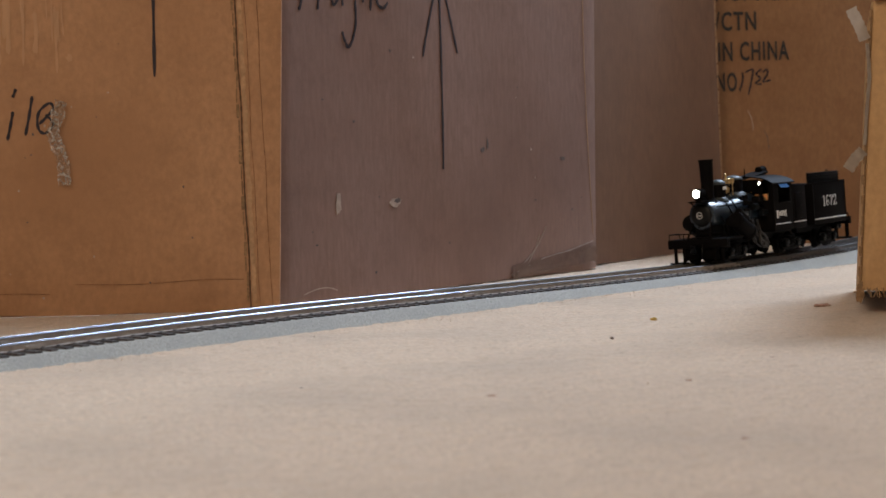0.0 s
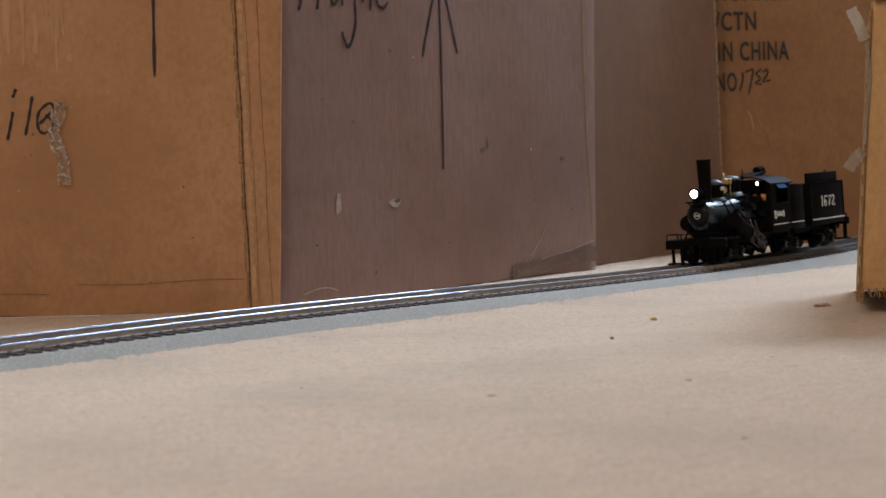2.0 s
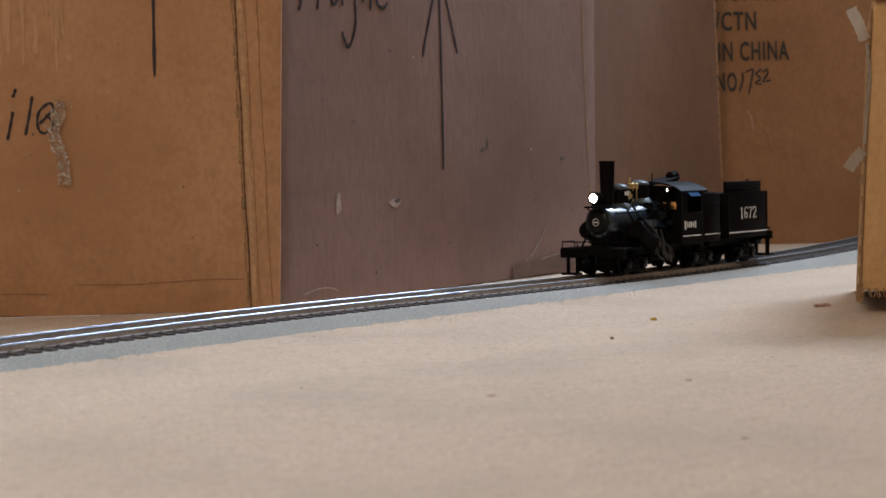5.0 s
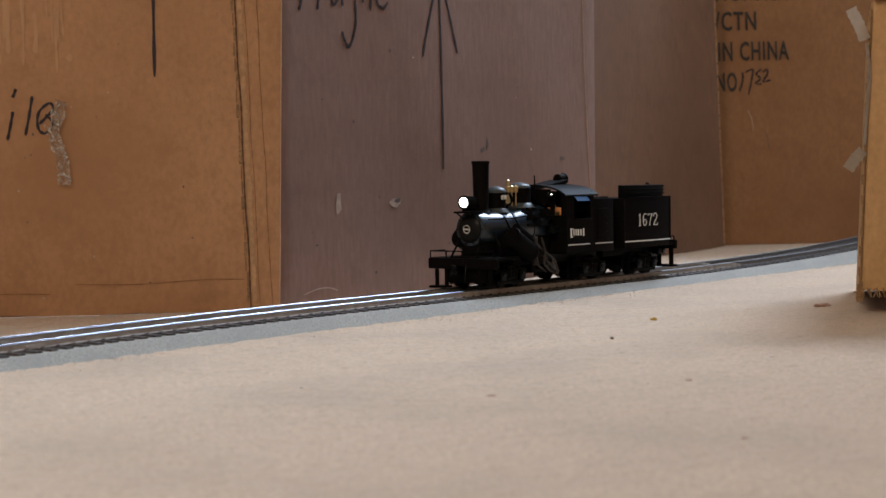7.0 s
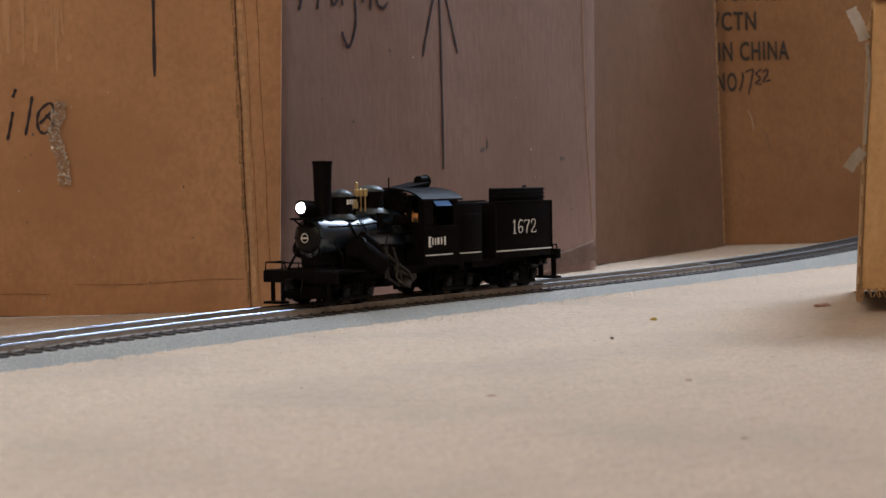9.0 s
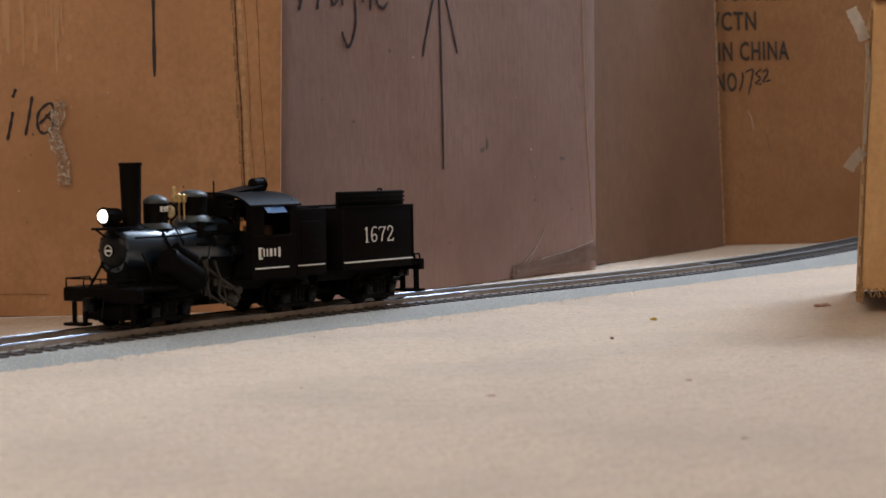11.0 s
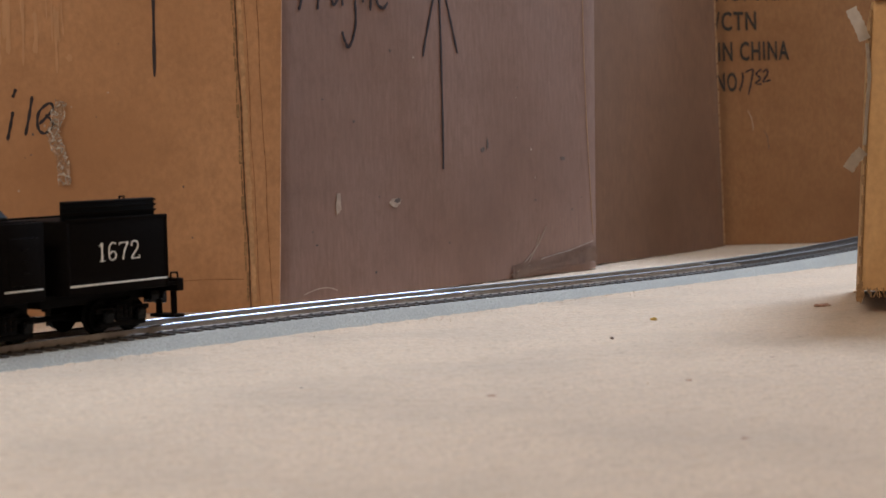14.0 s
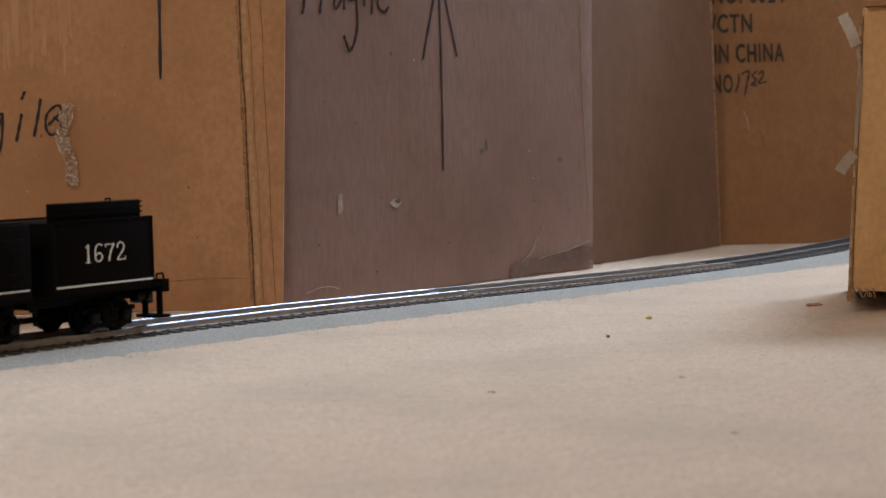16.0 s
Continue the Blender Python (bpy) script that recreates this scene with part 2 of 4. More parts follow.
def ribbon(bm, pts, width, y=-0.35, thick=0.12, taper=0.75):
    """A pen stroke on a face: points (along, up) in its plane, at depth y."""
    pts = [Vector(p) for p in pts]
    fine = []
    for i in range(len(pts) - 1):
        p0, p1, p2, p3 = pts[max(i - 1, 0)], pts[i], pts[i + 1], pts[min(i + 2, len(pts) - 1)]
        for k in range(5):
            t = k / 5
            fine.append(0.5 * ((2 * p1) + (p2 - p0) * t + (2 * p0 - 5 * p1 + 4 * p2 - p3) * t * t + (3 * p1 - p0 - 3 * p2 + p3) * t ** 3))
    fine.append(pts[-1])
    rows = []
    for i, p in enumerate(fine):
        d = (fine[min(i + 1, len(fine) - 1)] - fine[max(i - 1, 0)]).normalized()
        n = Vector((-d.y, d.x))
        w = width / 2 * (0.8 + 0.2 * math.sin(i * 1.7)) * (taper if i in (0, len(fine) - 1) else 1)
        rows.append([bm.verts.new((p.x + n.x * w * s, yy, p.y + n.y * w * s)) for yy in (y, y + thick) for s in (-1, 1)])
    for a, b in zip(rows, rows[1:]):
        for i, j in ((0, 1), (1, 3), (3, 2), (2, 0)):
            bm.faces.new((a[i], a[j], b[j], b[i]))
    bm.faces.new([rows[0][i] for i in (0, 1, 3, 2)])
    bm.faces.new([rows[-1][i] for i in (0, 2, 3, 1)])
    return bm


def blot(bm, u, z, ru, rz, y=-0.3, seed=1, thick=0.1):
    """A ragged flat patch on a face."""
    rnd = random.Random(seed)
    rim = []
    for k in range(14):
        a = 2 * math.pi * k / 14
        s = rnd.uniform(0.6, 1.15)
        rim.append((u + ru * s * math.cos(a), z + rz * s * math.sin(a)))
    front = [bm.verts.new((p, y, q)) for p, q in rim]
    back = [bm.verts.new((p, y + thick, q)) for p, q in rim]
    bm.faces.new(front)
    bm.faces.new(back[::-1])
    for k in range(14):
        bm.faces.new((front[k], front[(k + 1) % 14], back[(k + 1) % 14], back[k]))
    return bm


def text_mesh(name, text, size, squeeze, mat, parent, at, rot=(90, 0, 0), bold=0.0, label="", depth=0.12, gap=1.0):
    """Writing in the built-in font as one thin mesh; at in millimetres."""
    cu = bpy.data.curves.new(name, "FONT")
    cu.body, cu.size, cu.extrude, cu.offset = text, size * MM, depth * MM, bold * MM
    cu.resolution_u, cu.space_character = 3, gap
    tmp = bpy.data.objects.new("tmp", cu)
    scene.collection.objects.link(tmp)
    me = bpy.data.meshes.new_from_object(tmp.evaluated_get(bpy.context.evaluated_depsgraph_get()))
    bpy.data.objects.remove(tmp)
    me.transform(pose(*[a * MM for a in at], *rot) @ Matrix.Diagonal((squeeze, 1, 1, 1)))
    me.materials.clear()
    me.materials.append(mat)
    ob = new(name, me)
    ob.parent = parent
    return tagged(ob, label)


def thing(name, m, label, category, group="", kind=""):
    ob = new(name)
    ob.empty_display_size = 0.01
    ob.matrix_basis = m
    return tagged(ob, label, category, group, kind)


# ---- the room ----
X0, X1, Y0, Y1, HIGH = -1.6, 1.5, -1.6, 2.0, 2.6


def carpet():
    """One sheet; fine pile relief where the track lies, plain further off."""
    rnd = np.random.RandomState(4)
    xs = np.concatenate([np.linspace(X0 * 1000, -245, 8)[:-1], np.arange(-245, 360, 1.5), np.linspace(360, X1 * 1000, 8)])
    ys = np.concatenate([np.linspace(Y0 * 1000, 262, 8)[:-1], np.arange(262, 1260, 1.5), np.linspace(1262, Y1 * 1000, 7)])
    gx, gy = np.meshgrid(xs, ys, indexing="ij")
    h = rnd.rand(*gx.shape)
    soft = (h + np.roll(h, 1, 0) + np.roll(h, 1, 1) + np.roll(np.roll(h, 1, 0), 1, 1)) / 4
    big = np.sin(gx / 37 + 1.3 * np.sin(gy / 61)) * np.sin(gy / 47 + np.sin(gx / 29))
    inside = ((gx > -243) & (gx < 355) & (gy > 264) & (gy < 1255)).astype(float)
    z = inside * ((soft - 0.5) * 0.55 + (h - 0.5) * 0.45 + 0.10 * big - 0.3)
    n, m = gx.shape
    co = np.stack([gx, gy, z], -1).reshape(-1, 3) * MM
    idx = np.arange(n * m).reshape(n, m)
    quads = np.stack([idx[:-1, :-1], idx[1:, :-1], idx[1:, 1:], idx[:-1, 1:]], -1).reshape(-1, 4)
    me = bpy.data.meshes.new("floor")
    me.from_pydata(co.tolist(), [], quads.tolist())
    me.materials.append(M_CARPET)
    me.shade_smooth()
    return tagged(new("floor", me), "cream short-pile carpet with small crumbs and stains", "carpet", kind="structure")


def carpet_pile():
    """Short loose fibres, thickest along the ballast strip and at the foot of the cartons."""
    rnd = np.random.RandomState(12)
    n1, n2 = 2600, 10
    s = rnd.uniform(-300, 420, n1)
    side = np.where(rnd.rand(n1) < 0.7, 1, -1)
    off = side * (22.2 + rnd.exponential(5.0, n1))
    a = radians(36.7)
    x = np.interp(s, LINE[0], LINE[1]) + off * math.cos(a)
    y = np.interp(s, LINE[0], LINE[2]) - off * math.sin(a)
    y2 = rnd.uniform(0.40, 1.0, n2) ** 1.3 * 1000
    x2 = rnd.uniform(-0.27, 0.27, n2) * y2
    x, y = np.concatenate([x, x2]), np.concatenate([y, y2])
    n = len(x)
    h, w, t = rnd.uniform(0.2, 0.5, n), rnd.uniform(0.10, 0.22, n), rnd.uniform(0, 2 * math.pi, n)
    lx, ly = rnd.normal(0, 0.8, n), rnd.normal(0, 0.8, n)
    cx, sy = np.cos(t) * w, np.sin(t) * w
    co = np.stack([np.stack([x - cx, y - sy, np.full(n, -0.5)], -1), np.stack([x + cx, y + sy, np.full(n, -0.5)], -1), np.stack([x + lx, y + ly, h], -1)], 1).reshape(-1, 3) * MM
    me = bpy.data.meshes.new("carpet_pile")
    me.from_pydata(co.tolist(), [], np.arange(3 * n).reshape(-1, 3).tolist())
    me.materials.append(M_CARPET)
    return tagged(new("carpet_pile", me), "loose cream fibres of the carpet pile", "carpet pile", kind="stuff")


def slab(name, x0, x1, y0, y1, z0, z1, mat, label, category):
    bm = bmesh.new()
    box(bm, x0 * 1000, x1 * 1000, y0 * 1000, y1 * 1000, z0 * 1000, z1 * 1000)
    return tagged(part(name, bm, mat), label, category, kind="structure")


def room():
    t = 0.12
    slab("wall_south", X0, X1, Y0 - t, Y0, 0, HIGH, M_WALL, "plain tan painted room wall", "wall")
    nx0, nx1, nz0, nz1 = 0.60, 1.44, 1.19, 2.31
    bm = bmesh.new()
    for a in ((X0, nx0, 0, HIGH), (nx1, X1, 0, HIGH), (nx0, nx1, 0, nz0), (nx0, nx1, nz1, HIGH)):
        box(bm, a[0] * 1000, a[1] * 1000, Y1 * 1000, (Y1 + t) * 1000, a[2] * 1000, a[3] * 1000)
    tagged(part("wall_north", bm, M_WALL), "tan painted wall with a window opening", "wall", kind="structure")
    win = thing("window_2", pose(0, Y1, 0), "white-framed window that lets in cool daylight", "window", kind="structure")
    bm = bmesh.new()
    for a in ((nx0, nx0 + 0.05, nz0, nz1), (nx1 - 0.05, nx1, nz0, nz1), (nx0 + 0.05, nx1 - 0.05, nz0, nz0 + 0.05), (nx0 + 0.05, nx1 - 0.05, nz1 - 0.05, nz1)):
        box(bm, a[0] * 1000, a[1] * 1000, 20, 70, a[2] * 1000, a[3] * 1000)
    part("window_frame", bm, M_FRAME, win)
    slab("wall_west", X0 - t, X0, Y0 - t, Y1 + t, 0, HIGH, M_WALL, "plain tan painted room wall", "wall")
    wy0, wy1, wz0, wz1 = 1.08, 1.92, 1.19, 2.31
    bm = bmesh.new()
    for a in ((Y0 - t, wy0, 0, HIGH), (wy1, Y1 + t, 0, HIGH), (wy0, wy1, 0, wz0), (wy0, wy1, wz1, HIGH)):
        box(bm, X1 * 1000, (X1 + t) * 1000, a[0] * 1000, a[1] * 1000, a[2] * 1000, a[3] * 1000)
    tagged(part("wall_east", bm, M_WALL), "tan painted wall with a window opening", "wall", kind="structure")
    # Unseen block, added to keep window light off the near carpet.
    slab("light_blocking_wall", 0.50, X1, Y0, 1.04, 0, HIGH, M_WALL, "unseen tan wall block added to shade the near carpet", "wall")
    slab("ceiling", X0 - t, X1 + t, Y0 - t, Y1 + t, HIGH, HIGH + 0.1, M_CEIL, "plain white ceiling", "ceiling")
    # Unseen fixture, added only to go with the warm light.
    lamp = thing("added_lamp", pose(-0.60, Y0, 1.40), "unseen fixture added for the warm light", "wall lamp", kind="structure")
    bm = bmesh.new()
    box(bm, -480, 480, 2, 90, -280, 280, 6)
    part("added_lamp_housing", bm, M_FRAME, lamp)
    win = thing("window_1", pose(X1, 0, 0), "white-framed window that lets in cool daylight", "window", kind="structure")
    bm = bmesh.new()
    for a in ((wy0, wy0 + 0.05, wz0, wz1), (wy1 - 0.05, wy1, wz0, wz1), (wy0 + 0.05, wy1 - 0.05, wz0, wz0 + 0.05), (wy0 + 0.05, wy1 - 0.05, wz1 - 0.05, wz1)):
        box(bm, 20, 70, a[0] * 1000, a[1] * 1000, a[2] * 1000, a[3] * 1000)
    part("window_frame", bm, M_FRAME, win)


# ---- cartons ----
SKIN = {}

def carton(base, way, length, depth, height, mat, label, shear=0.0, seed=1, lift=0.0, bulge=0.6, rise=0.0, name="cardboard_box", end_shear=None):
    """A closed carton: its front bottom edge starts at base and runs along way; fold lines, a bulged face, rounded corners."""
    ang = math.degrees(math.atan2(way[1], way[0]))
    root = thing(name, pose(base[0] * MM, base[1] * MM, 0, 0, 0, ang), label, name.replace("_", " "), "cartons round the track")
    bm = bmesh.new()
    nx, nz = max(8, int(length / 12)), max(8, int(height / 12))
    rnd = random.Random(seed)
    ph = [rnd.uniform(0, 6) for _ in range(6)]
    r = min(2.2, depth * 0.6)

    def skin(u, v, inset):
        return bulge * (math.sin(u * 0.021 + ph[0]) * math.sin(v * 0.027 + ph[1]) + 0.5 * math.sin(u * 0.06 + ph[2] + v * 0.03)) * inset

    def edge(u):
        return lift * max(0.0, math.sin(u * 0.018 + ph[3]) * 0.7 + 0.4 * math.sin(u * 0.11 + ph[4])) + 0.25 * math.sin(u * 0.9) + 0.2 + rise

    us = [0, r * 0.3, r] + [r + (length - 2 * r) * k / nx for k in range(1, nx)] + [length - r, length - r * 0.3, length]
    vs = [0, 1.0 + rise] + [1.0 + rise + (height - r - rise) * k / nz for k in range(1, nz)] + [height - r, height - 0.3 * r, height]
    dep = lambda q, full: r - math.sqrt(max(0, r * r - (r - min(q, full - q)) ** 2)) if min(q, full - q) < r else 0
    front = [[bm.verts.new((u, dep(u, length) + skin(u, v, min(1, u / 30, (length - u) / 30)),
                            edge(u) if j == 0 else v)) for j, v in enumerate(vs)] for u in us]
    for a, b in zip(front, front[1:]):
        for j in range(len(vs) - 1):
            bm.faces.new((a[j], b[j], b[j + 1], a[j + 1]))
    back = [[bm.verts.new((0 if i == 0 else length, depth, z)) for z in (0.2, height)] for i in (0, 1)]
    left, right = [front[0][j] for j in range(len(vs))], [front[-1][j] for j in range(len(vs))]
    bm.faces.new(left[::-1] + [back[0][0], back[0][1]])
    bm.faces.new(right + [back[1][1], back[1][0]])
    bm.faces.new((back[0][0], back[1][0], back[1][1], back[0][1]))
    bm.faces.new([c[-1] for c in front] + [back[1][1], back[0][1]])
    bm.faces.new([c[0] for c in front][::-1] + [back[0][0], back[1][0]])
    for v in bm.verts:
        k = min(1, max(0, (v.co.x - length + 16) / 14))
        v.co.x += (shear + ((shear if end_shear is None else end_shear) - shear) * k) * v.co.z
    part("carton_body", bm, mat, root, smooth=True)
    SKIN[root.name] = lambda x, z: skin(x - shear * z, z, min(1, max(0, x - shear * z) / 30, max(0, length - x + shear * z) / 30))
    return root


def marked(name, bm, mat, root, label="", smooth=False):
    """A mark that lies on the uneven front of its carton."""
    on = SKIN[root.name]
    for v in bm.verts:
        v.co.y += on(v.co.x, v.co.z)
    return part(name, bm, mat, root, label, smooth)


def writing(root, strokes, width, label="black marker handwriting"):
    bm = bmesh.new()
    for s in strokes:
        ribbon(bm, s, width, y=-0.32, thick=0.15)
    return marked("handwriting", bm, M_INK, root, label)


def crumple(bm, path, wide, seed, y=-1.2, rough=0.7):
    """A crinkled strip of tape along a path of (along, up, out)."""
    rnd = random.Random(seed)
    rows = []
    pts = [Vector(p) for p in path]
    n = 9
    for i in range(len(pts) - 1):
        for k in range(n):
            p = pts[i].lerp(pts[i + 1], k / n)
            d = (pts[i + 1] - pts[i]).normalized()
            nrm = Vector((-d.y, d.x, 0)).normalized()
            row = []
            wob = rnd.uniform(0.72, 1.12) if rough > 1 else 1.0
            for s in range(6):
                o = (s / 5 - 0.5) * wide * wob * rnd.uniform(0.85, 1.1)
                row.append(bm.verts.new((p.x + nrm.x * o, y - p.z - rnd.uniform(0, rough), p.y + nrm.y * o)))
            rows.append(row)
    for a, b in zip(rows, rows[1:]):
        for s in range(5):
            bm.faces.new((a[s], a[s + 1], b[s + 1], b[s]))
    bmesh.ops.solidify(bm, geom=bm.faces[:], thickness=0.06)
    return bm


def cartons():
    # broad kraft panel beside the near end of the track
    wa = Vector((0.991, 0.136))
    back_off = 330
    a = carton((-177.2 - wa.x * back_off, 685.2 - wa.y * back_off), wa, back_off + 111.6, 1.6, 152, M_CARD_A,
               "kraft side of an opened carton with marker writing and torn tape", -0.032, 3, 2.6, name="opened_carton", end_shear=0.026)
    o = back_off
    writing(a, [[(o + 63.3, 146), (o + 63.4, 126), (o + 63.2, 95.4)]], 1.5, "long black marker line of an arrow")
    writing(a, [[(o + 8.8, 91.0), (o + 7.4, 87.6)],
                [(o - 0.6, 81.5), (o - 5, 83), (o - 9, 79), (o - 6, 74), (o - 1, 79), (o - 0.2, 82), (o - 1, 70), (o - 4.5, 60), (o - 10, 62)],
                [(o + 7.4, 82), (o + 6.2, 76), (o + 5.0, 70.6)],
                [(o + 15.0, 88.0), (o + 13.6, 80), (o + 12.0, 72.4)],
                [(o + 17.6, 77), (o + 22.8, 82.5), (o + 21.6, 85.2), (o + 17.4, 81.5), (o + 17.0, 75.5), (o + 19.6, 73.2), (o + 23.0, 77), (o + 20.0, 80.6)],
                [(o - 24, 86), (o - 28, 74)], [(o - 24, 84), (o - 19, 86)], [(o - 38, 96), (o - 44, 74)], [(o - 38, 96), (o - 26, 99)], [(o - 40, 86), (o - 31, 88)]],
            1.35, "black marker word Fragile")
    bm = bmesh.new()
    crumple(bm, [(o + 26.5, 86, 0), (o + 22.8, 73, 0.4), (o + 26.5, 62, 0.8), (o + 27.0, 51, 0)], 5.5, 5, -0.7, 2.0)
    marked("tape_scrap", bm, M_TAPE, a, "crinkled clear packing tape")
    rubbed = (material("rubbed_cardboard", (0.47, 0.265, 0.14), 0.5, 0, 0.1, 300, 40, 0.1, stretch=(1, 1, 0.2)))
    rnd = random.Random(61)
    for k in range(24):
        bm = bmesh.new()
        u, z, h = o + rnd.uniform(-14, 28), 116 + rnd.uniform(-9, 12), rnd.uniform(5, 16)
        ribbon(bm, [(u, z + h), (u + rnd.uniform(-0.6, 0.6), z), (u + rnd.uniform(-0.9, 0.9), z - h)], rnd.uniform(0.5, 2.0), -0.24 - 0.004 * k, 0.05, 0.2)
        marked("scuff", bm, rubbed, a, "paler streak where tape was pulled off")
    bm = bmesh.new()
    blot(bm, o + 17.5, 7.5, 0.6, 0.7, -0.28, 4)
    marked("scuff", bm, M_SCUFF, a, "small pale nick")
    bm = bmesh.new()
    blot(bm, o + 29.8, 103.3, 1.4, 1.6, -0.28, 3)
    marked("scuff", bm, rubbed, a, "small pale nick")
    bm = bmesh.new()
    for k in range(23):
        box(bm, o + 98.2 - 0.2 * k + 0.3 * math.sin(k * 1.9), o + 99.0 - 0.2 * k + 0.3 * math.sin(k * 2.3), -0.4, 0.9, 4 + k * 6.2, 9.6 + k * 6.2, 0.25)
    part("torn_edge", bm, M_FLUTE, a, "frayed fluted carton edge")
    # The widest ribbon paints the shadow line at the flap's edge.
    for u, wd in ((99.6, 0.8), (103.4, 0.3), (108.2, 0.35)):
        bm = bmesh.new()
        ribbon(bm, [(o + u + 0.3 - 0.032 * z + 0.18 * math.sin(z * 0.11 + u) + 0.10 * math.sin(z * 0.83), z) for z in range(1, 150, 6)], wd, -0.3)
        marked("fold_line", bm, M_CREASE if wd > 0.5 else M_CREASE2, a, "fold line with its shadow painted dark")
    bm = bmesh.new()
    ribbon(bm, [(o + 101.6 - 0.032 * z + 0.2 * math.sin(z * 0.4), z) for z in range(2, 150, 8)], 2.2, -0.25)
    marked("pale_strip", bm, M_EDGE, a, "paler strip along the fold")

    for pts in ([(o + 30, 12.6), (o + 55, 12.0), (o + 80, 13.2), (o + 97, 13.0)], [(o - 20, 8.5), (o + 4, 9.4), (o + 20, 8.8)]):
        bm = bmesh.new()
        ribbon(bm, pts, 0.35, -0.25)
        marked("crease", bm, M_CREASE2, a, "faint crease")
    rnd = random.Random(9)
    for k in range(16):
        bm = bmesh.new()
        r = rnd.uniform(0.25, 0.6)
        blot(bm, o + rnd.uniform(4, 94), rnd.uniform(8, 120), r, r * rnd.uniform(0.6, 1.6), -0.25, 200 + k)
        marked("speck", bm, M_SMUDGE if k % 3 else M_SCUFF, a)

    # long panel along the track, the grey cast of the window light in its colour
    wb = Vector((0.521, 0.853))
    b = carton((-69.3, 705.3), wb, 298, 4.5, 166, M_CARD_B, "long side of an opened carton, window light greyed into its colour, with a marker arrow", 0.012, 8, 0.4, name="opened_carton")
    writing(b, [[(133.2, 158), (133.2, 136), (133.0, 95), (133.2, 56.6)], [(133.0, 152), (127.1, 136.3), (120, 119), (116.7, 109.3)],
                [(133.2, 152), (139.4, 137.3), (145, 122), (148.6, 112.3)]], 1.8, "black marker arrow that points up")
    writing(b, [[(24.0, 150), (22.1, 128.2), (20.0, 124.0)], [(24, 150), (36, 152)], [(23, 140), (32, 141)], [(36.4, 138), (34.7, 129.2), (34.2, 125.0)], [(36, 135), (41, 138)],
                [(50, 136), (45, 131), (47, 128), (52, 134), (53, 128)],
                [(62, 140), (57, 138), (56, 133), (61, 134), (62.4, 140), (62.6, 131), (63.0, 121.5), (60.5, 114), (56.9, 110.3), (54.5, 113), (52.4, 116.8)],
                [(69, 138), (68.5, 130.5)], [(76, 150), (75.2, 138), (74.4, 127.5)], [(79, 135), (86, 137), (84, 141), (79.5, 136), (80, 131), (84.5, 129.2), (88, 132)]],
            1.7, "black marker word Fragile")
    bm = bmesh.new()
    blot(bm, 46.5, 42, 2.2, 5.6, -0.28, 11)
    marked("scuff", bm, M_SCUFF, b, "whitish rubbed patch")
    bm = bmesh.new()
    blot(bm, 92.3, 42.0, 5.0, 2.6, -0.28, 12, 0.1)
    marked("tear", bm, M_SCUFF, b, "small torn hole with a pale rim")
    bm = bmesh.new()
    blot(bm, 93.6, 42.6, 3.2, 1.3, -0.42, 13, 0.1)
    marked("tear", bm, M_SMUDGE, b)
    for u, z, ru, rz, sd in ((171, 65.9, 2.4, 1.4, 14), (176, 69, 1.0, 3.2, 15), (257.3, 61.6, 3.6, 1.2, 16), (60, 78, 1.2, 0.6, 17), (30, 25, 1.0, 0.5, 18), (226, 40, 1.2, 0.6, 19)):
        bm = bmesh.new()
        blot(bm, u, z, ru, rz, -0.28, sd)
        marked("smudge", bm, M_SMUDGE, b, "grey smudge")
    bm = bmesh.new()
    crumple(bm, [(200, 3.5, 0), (240, 6, 0.3), (270, 8, 0.6), (297, 9, 0.8)], 8, 21, -0.35, 0.9)
    marked("tape_strip", bm, M_FILM, b, "wrinkled clear tape along the foot", True)
    rnd = random.Random(19)
    for k in range(14):
        bm = bmesh.new()
        r = rnd.uniform(0.3, 0.8)
        blot(bm, rnd.uniform(8, 280), rnd.uniform(8, 120), r * 1.5, r * rnd.uniform(0.6, 1.4), -0.25, 300 + k)
        marked("speck", bm, M_SMUDGE if k % 3 else M_SCUFF, b)
    for pts in ([(199, 2.5), (215, 9), (228, 17), (236, 26)], [(205, 3.5), (232, 9), (262, 12), (292, 16)], [(214, 5), (224, 14), (229, 22)], [(262, 12), (278, 9), (294, 4)]):
        bm = bmesh.new()
        ribbon(bm, pts, 0.55, -0.9, 0.4)
        marked("wrinkle", bm, M_WRINKLE, b, "pale tape wrinkle")
    bm = bmesh.new()
    ribbon(bm, [(20, 4.6), (30, 6.4), (38, 6.4), (44, 5.0)], 0.5, -0.35)
    marked("loose_fibre", bm, M_SCUFF, b, "thin pale loose fibre")
    bm = bmesh.new()
    ribbon(bm, [(282.6, 158), (285, 110), (289, 60), (292.5, 20)], 0.7, -0.3)
    marked("flap_seam", bm, M_EDGE, b, "thin worn flap seam")

    # brown folded carton behind, in line with the long one; corner shade in its colour
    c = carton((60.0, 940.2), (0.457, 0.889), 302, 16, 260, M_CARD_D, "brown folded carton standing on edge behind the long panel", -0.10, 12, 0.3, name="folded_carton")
    bm = bmesh.new()
    for k in range(26):
        box(bm, 300.4 - 0.9 * k + 0.4 * math.sin(k * 1.7), 301.9 - 0.9 * k, -0.3, 0.8, 2 + k * 9, 10 + k * 9, 0.25)
    part("torn_edge", bm, M_EDGE, c, "frayed fluted carton edge")

